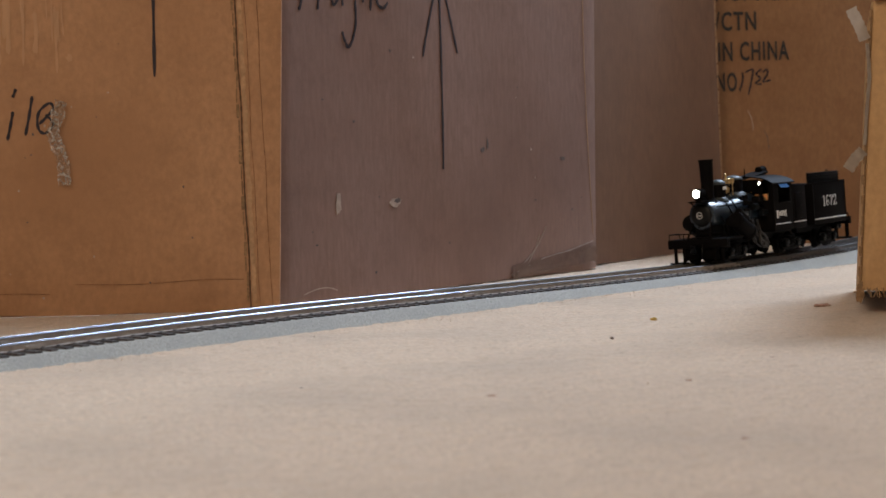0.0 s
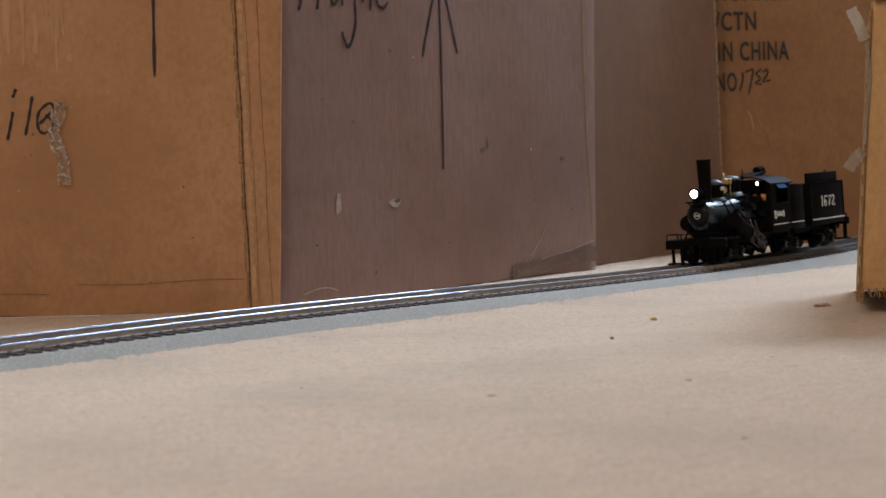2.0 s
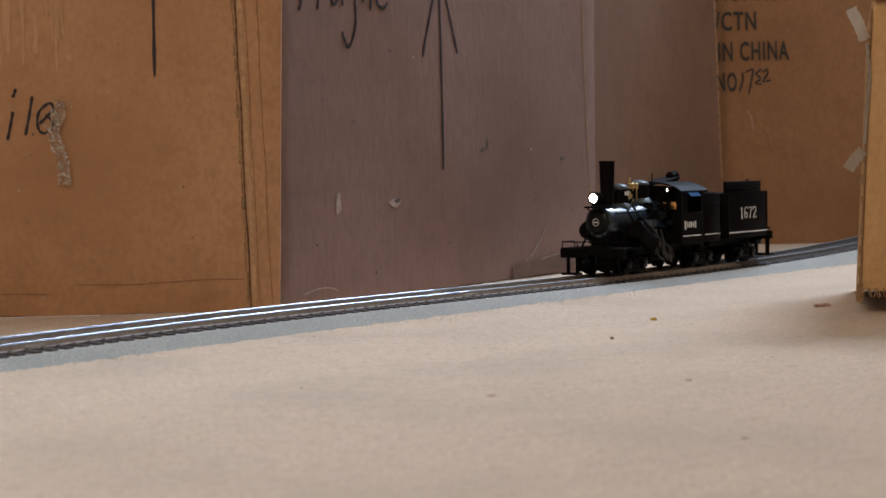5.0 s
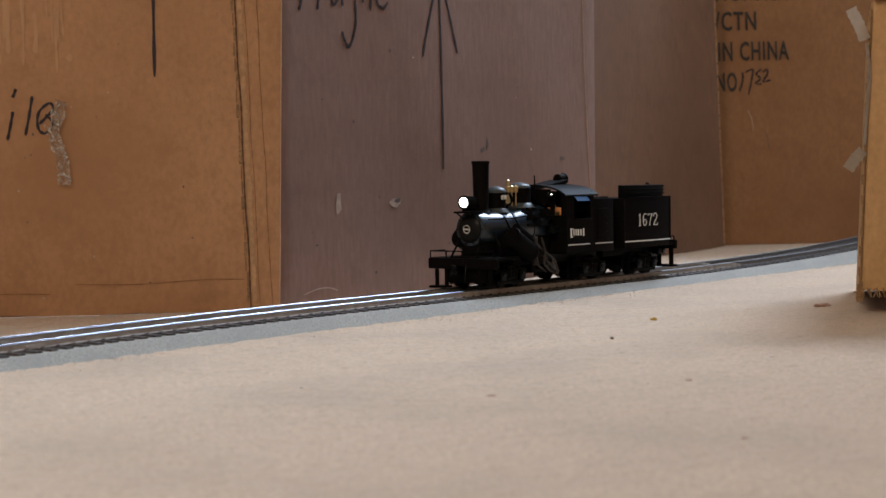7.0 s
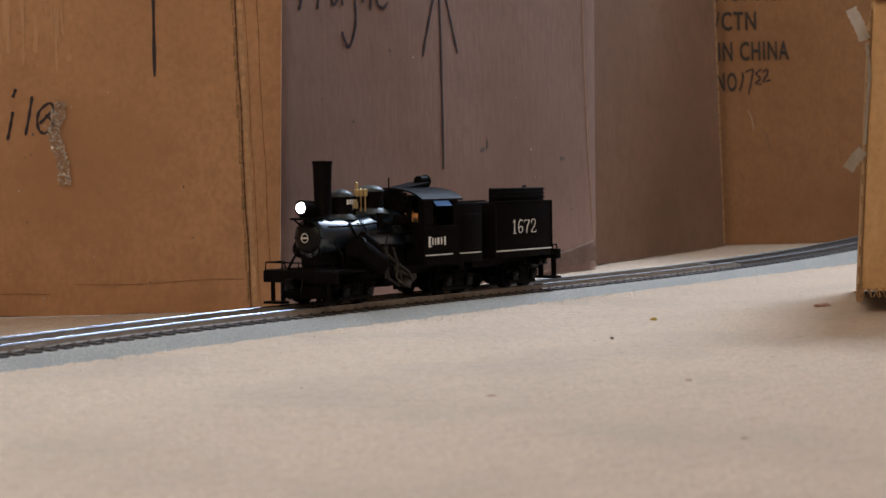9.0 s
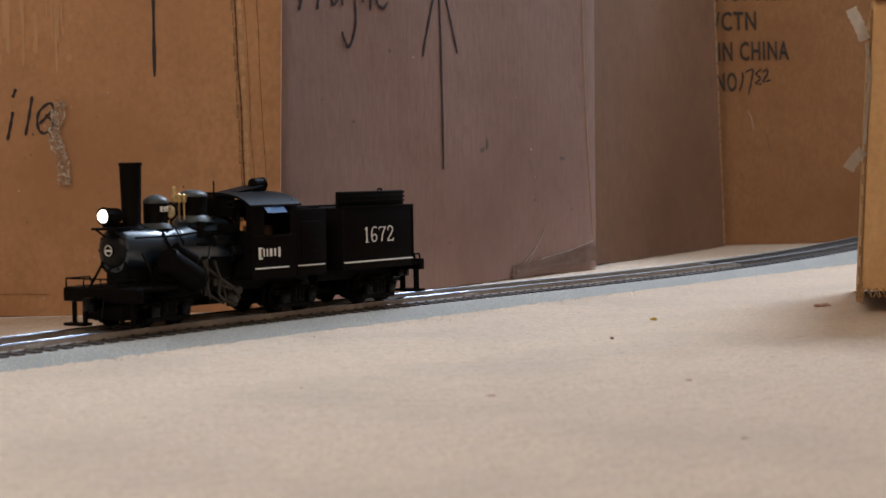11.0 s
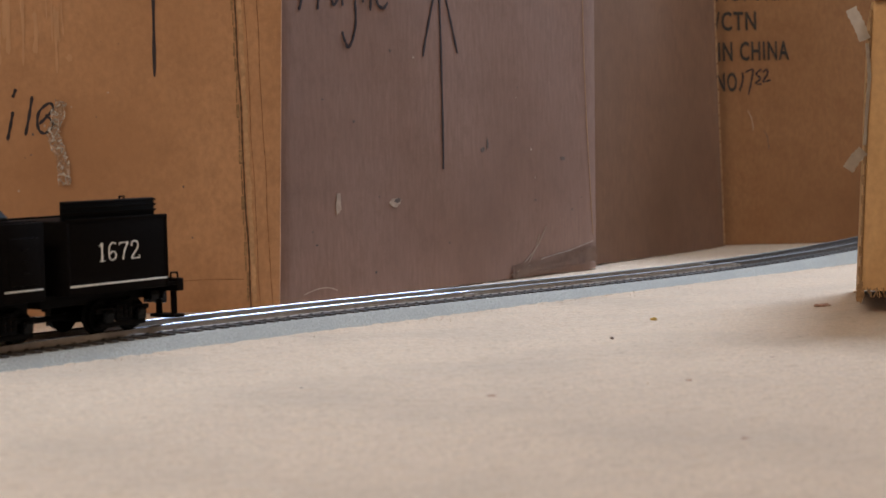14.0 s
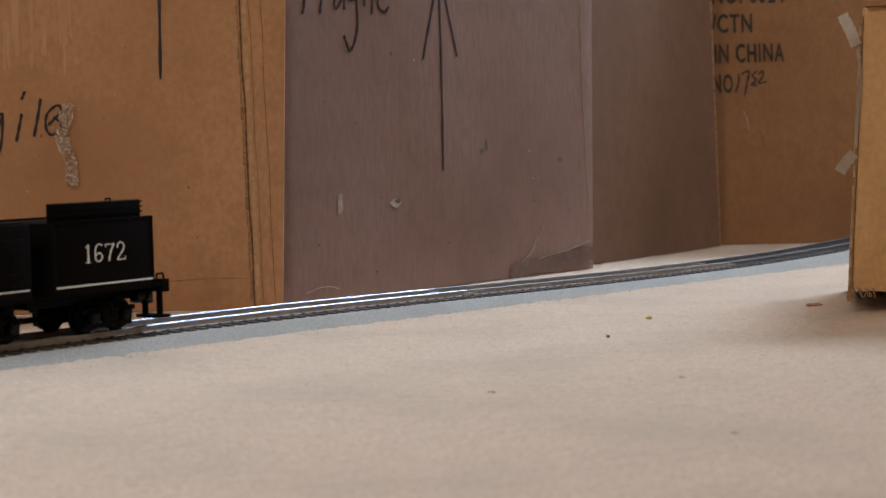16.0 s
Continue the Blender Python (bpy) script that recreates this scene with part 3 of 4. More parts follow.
    # printed box that closes the far end
    d = carton((201.2 - 60, 1226.9 - 11), (0.983, 0.184), 470, 260, 400, M_CARD_C, "brown cardboard box with printed black carton marks", 0.0, 15, 0.3)
    o = 61
    for txt, u, z, sz, sq in (("NO. 0024", o - 6, 173.5, 18.5, 0.64), ("/CTN", o - 6.0, 152.6, 18.5, 0.65), ("IN CHINA", o - 4.4, 131.2, 18.5, 0.575), ("NO.", o - 6.0, 109.6, 18.5, 0.52)):
        text_mesh("printed_text", txt, sz, sq, M_PRINT, d, (u, -0.9, z), (90, -1.2, 0), 0.34, "black printed carton mark", gap=1.16)
    writing(d, [[(o + 14.0, 123), (o + 14.6, 119), (o + 13.0, 112)], [(o + 16.5, 123), (o + 22, 125), (o + 21, 117), (o + 18.6, 107)],
                [(o + 28.5, 125), (o + 24.5, 122), (o + 28, 118.5), (o + 24, 115.5), (o + 28.5, 114.5)], [(o + 29.5, 123), (o + 32.5, 125), (o + 33, 121.5), (o + 29.5, 116.5), (o + 35.5, 117.5)]],
            1.5, "black handwritten number")
    for u, z in ((18, 88), (30, 74)):
        bm = bmesh.new()
        ribbon(bm, [(o + u, z + 8), (o + u + 3, z + 2), (o + u + 4, z - 6)], 0.6, -0.3)
        marked("scratch", bm, M_SCUFF if u < 20 else M_SMUDGE, d, "short scratch")

    # low open-edged box close to the track
    e = carton((154.8, 641.0), (0.974, -0.225), 290, 120, 115.5, M_CARD_E, "low pale kraft box with frayed edge and tape ends", 0.046, 21, 0.8, rise=7.6)
    bm = bmesh.new()
    for k in range(28):
        box(bm, 0.175 * k - 0.15 + 0.35 * math.sin(k * 2.7), 0.175 * k + 0.7, -0.1, 1.6, 6 + k * 3.8, 9.7 + k * 3.8, 0.25)
    part("torn_edge", bm, M_FLUTE, e, "frayed fluted carton edge")
    rnd = random.Random(77)
    bm = bmesh.new()
    blot(bm, 0.4, 7.6, 1.7, 4.6, -0.5, 78, 1.6)
    for k in range(26):
        x = rnd.uniform(-0.5, 9)
        rod(bm, (x, -0.3, 7.4 + rnd.uniform(0, 2.2)), (x + rnd.uniform(-1.6, 1.6), -0.8, 5.6 + rnd.uniform(0, 2.4)), rnd.uniform(0.12, 0.3), 5)
    part("torn_corner", bm, M_FLUTE, e, "torn fibrous bottom corner")
    for path, wide, sd in (([(-2.2, 113, 0.5), (0.4, 107.5, 0.2), (3.2, 100.5, 0)], 4.4, 31), ([(-3.6, 53.5, 0.4), (-1.2, 57.0, 0.2), (2.4, 61.0, 0)], 4.4, 33)):
        bm = bmesh.new()
        crumple(bm, path, wide, sd, -0.5, 0.35)
        part("tape_end", bm, M_PAPER_TAPE, e, "curled end of old pale tape", True)
    bm = bmesh.new()
    crumple(bm, [(3.6, 100, 0), (4.4, 88, 0), (3.2, 74, 0), (2.4, 61, 0)], 1.3, 35, -0.5, 0.4)
    part("tape_strip", bm, M_PAPER_TAPE, e, "thin strip of old pale tape")
    bm = bmesh.new()
    box(bm, 6.5, 290, -3.0, 117, 115.6, 118.2, 0.6)
    part("top_flap", bm, M_CARD_C, e, "brown folded top flap")


# ---- the track ----
RAIL_TOP = 6.7
STEP = 2.0


def track_line():
    """Plan of the track: a nearly straight line with a slight bend; s runs from the near end to the far end."""
    s = np.arange(-520, 560 + STEP, STEP)
    t = s / 300
    a = radians(36.71) + radians(1.19) * t - radians(0.93) * t * t
    dx, dy = np.sin(a), np.cos(a)
    x = np.concatenate([[0], np.cumsum((dx[1:] + dx[:-1]) / 2 * STEP)])
    y = np.concatenate([[0], np.cumsum((dy[1:] + dy[:-1]) / 2 * STEP)])
    x += 1.7 - np.interp(0, s, x)
    y += 704.4 - np.interp(0, s, y)
    tz = np.clip(s, -330, 470) / 300
    z = -1.41 * tz - 0.42 * tz ** 2 + 2.74 * tz ** 3
    return s, x, y, z


LINE = track_line()


def on_track(s):
    return Vector((float(np.interp(s, LINE[0], LINE[1])), float(np.interp(s, LINE[0], LINE[2])), float(np.interp(s, LINE[0], LINE[3]))))


def sweep(bm, section, s0, s1, step=6.0, mats=None):
    """Carry a section of (across, up) along the track; across is positive on the near side."""
    rings = []
    n = max(2, int(abs(s1 - s0) / step))
    for k in range(n + 1):
        s = s0 + (s1 - s0) * k / n
        p, q = on_track(s), on_track(s + 1)
        d = (q - p).xy.normalized()
        nrm = Vector((d.y, -d.x))
        rings.append([bm.verts.new((p.x + nrm.x * c, p.y + nrm.y * c, -1.6 if u < 0 else p.z + u)) for c, u in section])
    m = len(section)
    for a, b in zip(rings, rings[1:]):
        for i in range(m):
            f = bm.faces.new((a[i], a[(i + 1) % m], b[(i + 1) % m], b[i]))
            if mats:
                f.material_index = mats[i]
    bm.faces.new(rings[0][::-1])
    bm.faces.new(rings[-1])
    return bm


def track():
    root = thing("model_railway_track", pose(0, 0, 0), "two-rail model railway track on a grey ballast strip on carpet", "model track")
    T = RAIL_TOP
    bm = bmesh.new()
    sweep(bm, [(-24, -0.6), (-17.5, T - 3.2), (17.5, T - 3.2), (24, -0.6)], -500, 540)
    part("roadbed", bm, M_ROADBED, root, "grey ballast strip with sloping shoulders")
    half = [(0.85, T - 2.5), (0.80, T - 2.25), (0.60, T - 2.05), (0.56, T - 0.75), (0.58, T - 0.45), (0.42, T - 0.18), (0.16, T)]
    head = [(-c, u) for c, u in half] + half[::-1]
    mats = [0, 0, 0, 0, 1, 1, 1, 1, 1, 0, 0, 0, 0, 0]
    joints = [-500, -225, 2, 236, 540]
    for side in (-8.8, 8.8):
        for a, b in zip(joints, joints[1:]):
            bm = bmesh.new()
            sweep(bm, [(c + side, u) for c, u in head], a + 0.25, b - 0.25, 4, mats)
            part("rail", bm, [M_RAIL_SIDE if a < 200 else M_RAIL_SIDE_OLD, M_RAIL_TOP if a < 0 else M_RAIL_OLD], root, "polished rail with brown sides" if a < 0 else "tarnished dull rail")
        for j in joints[1:-1]:
            bm = bmesh.new()
            for e in (-1, 1):
                sweep(bm, [(side + e * 0.35, T - 2.4), (side + e * 0.35, T - 1.1), (side + e * 0.75, T - 1.3), (side + e * 0.95, T - 2.4)], j - 4, j + 4, 4)
            part("rail_joiner", bm, M_RAIL_SIDE, root)
    # ties
    bm = bmesh.new()
    box(bm, -1.55, 1.55, -15.3, 15.3, -1.2, 0.75, 0.2)
    for y in (-8.8, 8.8):
        for e in (-1, 1):
            box(bm, -0.6, 0.6, y + e * 1.0 - 0.3, y + e * 1.0 + 0.3, 0.7, 1.15)
    first = part("tie", bm, M_TIE, root)
    mesh = first.data
    s, k = -330.0, 0
    rnd = random.Random(3)
    while s < 470:
        p, q = on_track(s), on_track(s + 1)
        d = (q - p).normalized()
        ob = first if k == 0 else new("tie", mesh)
        ob.parent = root
        ob.matrix_basis = pose(p.x * MM, p.y * MM, (p.z + T - 3.25) * MM, 0, 0, math.degrees(math.atan2(d.y, d.x)) + rnd.uniform(-0.8, 0.8))
        s += 6.3
        k += 1


# ---- the locomotive: x forward, y to its left, z up from the rail top, origin under the chimney ----
def truck(root, xa, xb):
    bm = bmesh.new()
    xm = (xa + xb) / 2
    for s in (-1, 1):
        box(bm, xb - 4.5, xa + 4.5, s * 11.2, s * 12.6, 6.0, 7.6, 0.3)
        box(bm, xb - 3, xa + 3, s * 11.2, s * 12.4, 1.3, 3.0, 0.3)
        box(bm, xm - 3.2, xm + 3.2, s * 10.8, s * 13.2, 3.2, 8.6, 0.4)
        for k in (-2, 0, 2):
            lathe(bm, (xm + k, s * 13.2, 4.2), (xm + k, s * 13.2, 8.0), [(0, 0.7), (0.6, 0.95), (1.2, 0.7), (1.8, 0.95), (2.4, 0.7), (3.0, 0.95), (3.8, 0.7)], 8)
    box(bm, xm - 3.5, xm + 3.5, -11, 11, 5.5, 9.5, 0.4)
    rod(bm, (xb - 6, 0, 5.0), (xa + 6, 0, 5.0), 1.4, 12)
    t = part("truck", bm, M_UNDER, root, "black bogie with sprung side frames")
    for x in (xa, xb):
        for s in (-1, 1):
            bm = bmesh.new()
            box(bm, x - 1.9, x + 1.9, s * 11.6, s * 14.0, 2.9, 6.9, 0.5)
            box(bm, x - 1.5, x + 1.5, s * 13.6, s * 14.5, 4.9, 6.3, 0.3)
            part("axle_box", bm, M_AXLE, t, "glossy black axle box")
    sets = []
    for x in (xa, xb):
        bm = bmesh.new()
        rod(bm, (0, -11.4, 0), (0, 11.4, 0), 0.9, 10)
        for s in (-1, 1):
            lathe(bm, (0, s * 6.9, 0), (0, s * 10.0, 0), [(0, 2.0), (0, 5.7), (0.6, 5.6), (0.9, 5.0), (2.9, 4.95), (2.9, 4.2), (2.3, 4.0), (2.3, 1.8), (3.1, 1.6)], 24)
            for k in range(8):
                a = k * math.pi / 4
                rod(bm, (1.6 * math.cos(a), s * 9.25, 1.6 * math.sin(a)), (4.1 * math.cos(a), s * 9.25, 4.1 * math.sin(a)), 0.35, 5)
        w = part("wheelset", bm, M_UNDER, t, "black flanged wheels on an axle", smooth=True)
        w.location = (x * MM, 0, 5.0 * MM)
        sets.append((w, x))
    return sets


def locomotive():
    root = thing("model_locomotive", pose(0, 0, 0), "black model geared steam locomotive with white number and lit headlight", "model train")
    P = lambda name, bm, mat, label="", parent=root, smooth=True: part(name, bm, mat, parent, label, smooth)
    moving = {}
    # frame, front platform
    bm = bmesh.new()
    box(bm, -80, 13, -7, 7, 8.5, 13.5, 0.4)
    box(bm, -134, -84, -8, 8, 9, 13, 0.4)
    P("frame", bm, M_UNDER)
    bm = bmesh.new()
    box(bm, 11.5, 15.0, -17, 17, 8.2, 12.7, 0.35)
    box(bm, -4, 13.8, -16.6, 16.6, 11.8, 12.9, 0.25)
    box(bm, 9.0, 12.9, -9.4, 9.4, 2.4, 9.0, 0.3)
    P("front_beam", bm, M_BLACK, "black front buffer beam and platform")
    bm = bmesh.new()
    pipe(bm, [(14.2, -16.3, 12.7), (14.2, -16.3, 15.6), (14.2, 16.3, 15.6), (14.2, 16.3, 12.7)], 0.26)
    pipe(bm, [(14.2, -16.3, 15.6), (4, -16.3, 15.6), (3, -16.3, 12.7)], 0.26)
    for y in (-8, 0, 8):
        rod(bm, (14.2, y, 12.7), (14.2, y, 15.6), 0.24, 6)
    P("handrail", bm, M_BLACK, "thin black wire handrail")
    for s in (-1, 1):
        bm = bmesh.new()
        for y in (8.6, 13.6):
            box(bm, 12.8, 13.8, s * y - 0.8, s * y + 0.8, 0.2, 8.6, 0.2)
        box(bm, 11.8, 16.6, s * 11.2 - 4.4, s * 11.2 + 4.4, 0.3, 1.3, 0.25)
        P("footboard", bm, M_BLACK, "black front step board")
    bm = bmesh.new()
    box(bm, 14, 18.5, -1.6, 1.6, 6.4, 9.4, 0.4)
    box(bm, 17.6, 21.6, -1.0, 2.4, 5.6, 10.2, 0.7)
    pipe(bm, [(16.0, 3.5, 10), (17.0, 3.6, 6), (17.2, 3.4, 3.0)], 0.3)
    P("coupler", bm, M_AXLE, "dark metal knuckle coupler")
    for y in (-6.5, 6.5):
        bm = bmesh.new()
        pipe(bm, [(8.2, y * 0.8, 20.5), (13.0, y, 12.7)], 0.45)
        P("brace", bm, M_BLACK, "slanting black brace rod")
    bm = bmesh.new()
    pipe(bm, [(4, 8.6, 23.5), (3.2, 11.5, 18), (2.6, 12.0, 12.8)], 0.35)
    P("pipe", bm, M_BLACK)
    # boiler
    cz = 24.6
    bm = bmesh.new()
    lathe(bm, (8.2, 0, cz), (-9, 0, cz), [(0, 6.5), (0.2, 7.1), (1.0, 7.4), (17.2, 7.4)], 40)
    sb = P("smokebox", bm, M_BLACK_GLOSS, "black smokebox shell with blue window sheen in its colour")
    bm = bmesh.new()
    lathe(bm, (8.0, 0, cz), (10.2, 0, cz), [(0, 5.8), (0.6, 5.8), (0.9, 5.5), (1.5, 4.2), (1.9, 2.6), (2.1, 0.6)], 36)
    for k in range(10):
        a = k * math.pi / 5
        lathe(bm, (8.0, 6.35 * math.cos(a), cz + 6.35 * math.sin(a)), (9.0, 6.35 * math.cos(a), cz + 6.35 * math.sin(a)), [(0, 0.4), (0.9, 0.35)], 6)
    P("smokebox_door", bm, M_GRAPHITE, "round bolted smokebox door", sb)
    bm = bmesh.new()
    lathe(bm, (9.9, 0, cz), (10.6, 0, cz), [(0, 2.0), (0.45, 2.0), (0.6, 1.8)], 28)
    P("badge_plate", bm, M_BLACK, "small round black badge", sb)
    bm = bmesh.new()
    for k in range(24):
        a, b = k * math.pi / 12, (k + 1) * math.pi / 12
        rod(bm, (10.55, 1.62 * math.cos(a), cz + 1.62 * math.sin(a)), (10.55, 1.62 * math.cos(b), cz + 1.62 * math.sin(b)), 0.2, 5)
    box(bm, 10.4, 10.75, -1.2, 1.2, cz - 0.3, cz + 0.3, 0.1)
    P("badge_ring", bm, M_WHITE, "white ring and bar", sb)
    bm = bmesh.new()
    lathe(bm, (-9, 0, cz), (-40, 0, cz), [(0, 7.3), (9, 7.3), (16, 9.1), (31, 9.4)], 40)
    bo = P("boiler", bm, M_BLACK_GLOSS, "glossy black boiler barrel with blue window sheen in its colour")
    for x, r in ((-9.2, 7.55), (-17.0, 7.5), (-26.5, 9.5)):
        bm = bmesh.new()
        lathe(bm, (x, 0, cz), (x - 0.9, 0, cz), [(0, r - 0.2), (0.05, r), (0.85, r), (0.9, r - 0.2)], 40)
        P("boiler_band", bm, M_BLACK_GLOSS, "", bo)
    bm = bmesh.new()
    box(bm, -4, 7, -5.2, 5.2, 12.5, 19.5, 0.5)
    box(bm, -24.5, -4.5, -6.0, 6.0, 12.5, 19.0, 0.5)
    box(bm, -39, -24, -8.4, 8.4, 13, 24, 0.6)
    P("saddle", bm, M_UNDER, "", root)
    # chimney
    bm = bmesh.new()
    lathe(bm, (0, 0, 31.2), (0, 0, 54), [(0, 4.6), (0.9, 3.8), (2.0, 3.1), (20.6, 3.6), (20.8, 3.85), (21.7, 3.85), (21.8, 3.2), (15.4, 2.8)], 32)
    P("chimney", bm, M_BLACK, "tall straight black chimney")
    # headlight
    bm = bmesh.new()
    box(bm, 3.5, 14.0, -4.2, 4.2, 31.3, 32.1, 0.2)
    box(bm, 5, 11.5, -1.6, 1.6, 31.9, 33.6, 0.2)
    for s in (-1, 1):
        pipe(bm, [(12.5, s * 3.4, 31.4), (8.0, s * 3.2, 28.6)], 0.35)
    hb = P("headlight_bracket", bm, M_BLACK)
    bm = bmesh.new()
    lathe(bm, (5.4, 0, 35.8), (13.0, 0, 35.8), [(0, 1.6), (0.8, 2.5), (6.2, 2.7), (6.3, 2.9), (7.2, 2.9), (7.2, 2.2), (6.8, 2.1)], 28)
    hl = P("headlight", bm, M_BLACK, "black round headlight housing")
    bm = bmesh.new()
    lathe(bm, (12.0, 0, 35.8), (13.4, 0, 35.8), [(0, 2.05), (0.6, 2.0), (1.3, 1.6), (1.8, 0.8), (1.95, 0.2)], 24)
    P("lens", bm, M_LAMP, "glowing white headlight lens", hl)
    # domes
    bm = bmesh.new()
    lathe(bm, (-11, 0, 31.2), (-11, 0, 45), [(0, 5.0), (0.9, 4.6), (1.6, 4.1), (8.4, 4.1)], 32)
    d1 = P("sand_dome", bm, M_BLACK, "black sand dome with grey cap")
    bm = bmesh.new()
    lathe(bm, (-11, 0, 39.4), (-11, 0, 44), [(0, 4.35), (0.5, 4.4), (1.4, 3.9), (2.3, 2.6), (2.8, 1.2), (3.0, 0.3)], 32)
    P("dome_cap", bm, M_DOME, "glossy grey dome cap", d1)
    bm = bmesh.new()
    lathe(bm, (-11, 0, 31.0), (-11, 0, 33.0), [(0, 5.6), (1.2, 5.0), (1.9, 4.3)], 32)
    P("dome_base", bm, M_DOME, "grey dome flange", d1)
    bm = bmesh.new()
    for k in range(3):
        box(bm, -11.5 + 1.25 * (1 - k) + 0.1, -10.6 + 1.25 * (1 - k), 4.0 - 0.12 * abs(1 - k) * 2, 4.25, 36.6, 38.4, 0.05)
    P("lettering", bm, M_WHITE, "small pale lettering", d1)
    bm = bmesh.new()
    lathe(bm, (-28.3, 0, 33.2), (-28.3, 0, 45), [(0, 6.2), (1.0, 5.6), (1.8, 5.0), (8.2, 5.0)], 32)
    d2 = P("steam_dome", bm, M_BLACK, "black steam dome with grey cap")
    bm = bmesh.new()
    lathe(bm, (-28.3, 0, 41.2), (-28.3, 0, 45), [(0, 5.2), (0.5, 5.2), (1.3, 4.6), (2.1, 3.0), (2.5, 0.8)], 32)
    P("dome_cap", bm, M_DOME, "glossy grey dome cap", d2)
    bm = bmesh.new()
    lathe(bm, (-28.3, 0, 32.6), (-28.3, 0, 35.0), [(0, 7.2), (1.4, 6.3), (2.3, 5.2)], 32)
    P("dome_base", bm, M_DOME, "grey dome flange", d2)
    # brass fittings
    bm = bmesh.new()
    lathe(bm, (-15.6, 2.0, 38.4), (-15.6, 2.0, 34.8), [(0, 0.5), (0.5, 1.3), (1.5, 1.7), (2.8, 1.9), (3.4, 2.3)], 20)
    bell = P("bell", bm, M_BRASS, "small brass bell")
    bm = bmesh.new()
    pipe(bm, [(-16.0, 2.0 + 2.7 * math.cos(k * 0.349 - 1.4), 36.6 + 2.7 * math.sin(k * 0.349 - 1.4)) for k in range(18)], 0.42)
    pipe(bm, [(-16.0, 2.0, 34.0), (-16.0, 2.0, 31.0)], 0.45)
    P("bell_yoke", bm, M_BLACK, "", bell)
    for x, y, h in ((-18.9, 0.8, 45.0), (-20.2, 1.8, 42.6), (-20.9, 3.4, 42.4)):
        bm = bmesh.new()
        lathe(bm, (x, y, 39.6), (x, y, 48), [(-6.0, 0.3), (-0.3, 0.3), (0, 0.95), (1.4, 0.95), (1.6, 1.15), (2.4, 1.15), (2.6, 0.6), (h - 39.6 - 0.4, 0.65), (h - 39.6, 0.2)], 12)
        P("whistle", bm, M_BRASS, "polished brass valve")
    bm = bmesh.new()
    pipe(bm, [(-35.2, 3.6, 36), (-35.2, 3.6, 46.5)], 0.3)
    P("pipe", bm, M_BLACK)
    # boiler side pipes
    for pts, r in (([(6, 7.9, 28.6), (-12, 8.0, 28.6), (-20, 9.6, 29.4), (-38, 9.9, 29.6)], 0.35), ([(-8, 6.0, 29.6), (-9.6, 8.1, 24.5), (-9.0, 8.4, 19), (-7, 9.0, 13.5)], 0.4),
                   ([(-14.6, 5.4, 30.8), (-15.4, 8.0, 26.4), (-14.5, 8.6, 19), (-12, 9.2, 13)], 0.3), ([(-17, 9.5, 31.6), (-25, 10.4, 29.0), (-29, 10.8, 28.5), (-38, 11.2, 28.5)], 0.7),
                   ([(-20, 10.0, 25.5), (-30, 11.0, 25.0), (-38, 11.8, 25.4)], 0.5)):
        bm = bmesh.new()
        pipe(bm, pts, r)
        P("pipe", bm, M_BLACK)
    for x0, y, z, r, ln in ((-26, 11.5, 26.5, 1.9, 5.5), (-33.5, 12.4, 23.0, 1.7, 6.0)):
        bm = bmesh.new()
        lathe(bm, (x0, y, z), (x0 - ln, y, z), [(0, r * 0.7), (0.5, r), (ln - 0.5, r), (ln, r * 0.7)], 18)
        P("air_tank", bm, M_ROOF, "small glossy black tank")
    bm = bmesh.new()
    box(bm, -37, -31, 8.6, 13.0, 29.0, 32.0, 0.4)
    lathe(bm, (-22.5, 9.4, 27.5), (-22.5, 9.4, 33.2), [(0, 1.2), (0.4, 1.5), (2.2, 1.5), (2.4, 1.0), (3.2, 1.0), (3.4, 1.5), (5.5, 1.5)], 14)
    P("pump", bm, M_BLACK, "black steam pump")
    # inclined cylinders, valve gear
    for s in (1, -1):
        bm = bmesh.new()
        p0, p1 = Vector((-3.0, s * 13.2, 21.0)), Vector((-17.0, s * 13.2, 13.6))
        lathe(bm, p0, p1, [(-0.9, 2.6), (-0.5, 4.2), (0.6, 4.6), (1.0, 4.2), (13.8, 4.2), (14.2, 4.6), (15.3, 4.6), (15.8, 2.0)], 26)
        rod(bm, (-6.5, s * 13.2, 25.0), (-15.2, s * 13.2, 20.4), 1.9, 16)
        box(bm, -12, -4, s * 7, s * 11, 14, 22, 0.4)
        cyl = P("cylinder", bm, M_BLACK, "black inclined steam cylinder")
        bm = bmesh.new()
        for off in (-2.6, 2.6):
            rod(bm, (-17.5, s * 13.4, 13.4 + off), (-28.5, s * 13.4, 7.8 + off), 0.45, 6)
        pipe(bm, [(-17.8, s * 14.6, 20), (-19.6, s * 15.0, 16.4), (-18.4, s * 15.2, 11.5), (-20.5, s * 15.2, 7.5)], 0.55)
        pipe(bm, [(-18.6, s * 14.8, 18.2), (-26.0, s * 15.2, 13.4), (-29.5, s * 15.2, 11.6)], 0.5)
        box(bm, -20.2, -18.0, s * 13.0, s * 15.0, 8.5, 20.5, 0.3)
        P("valve_gear", bm, M_STEEL, "weathered metal valve gear", cyl)
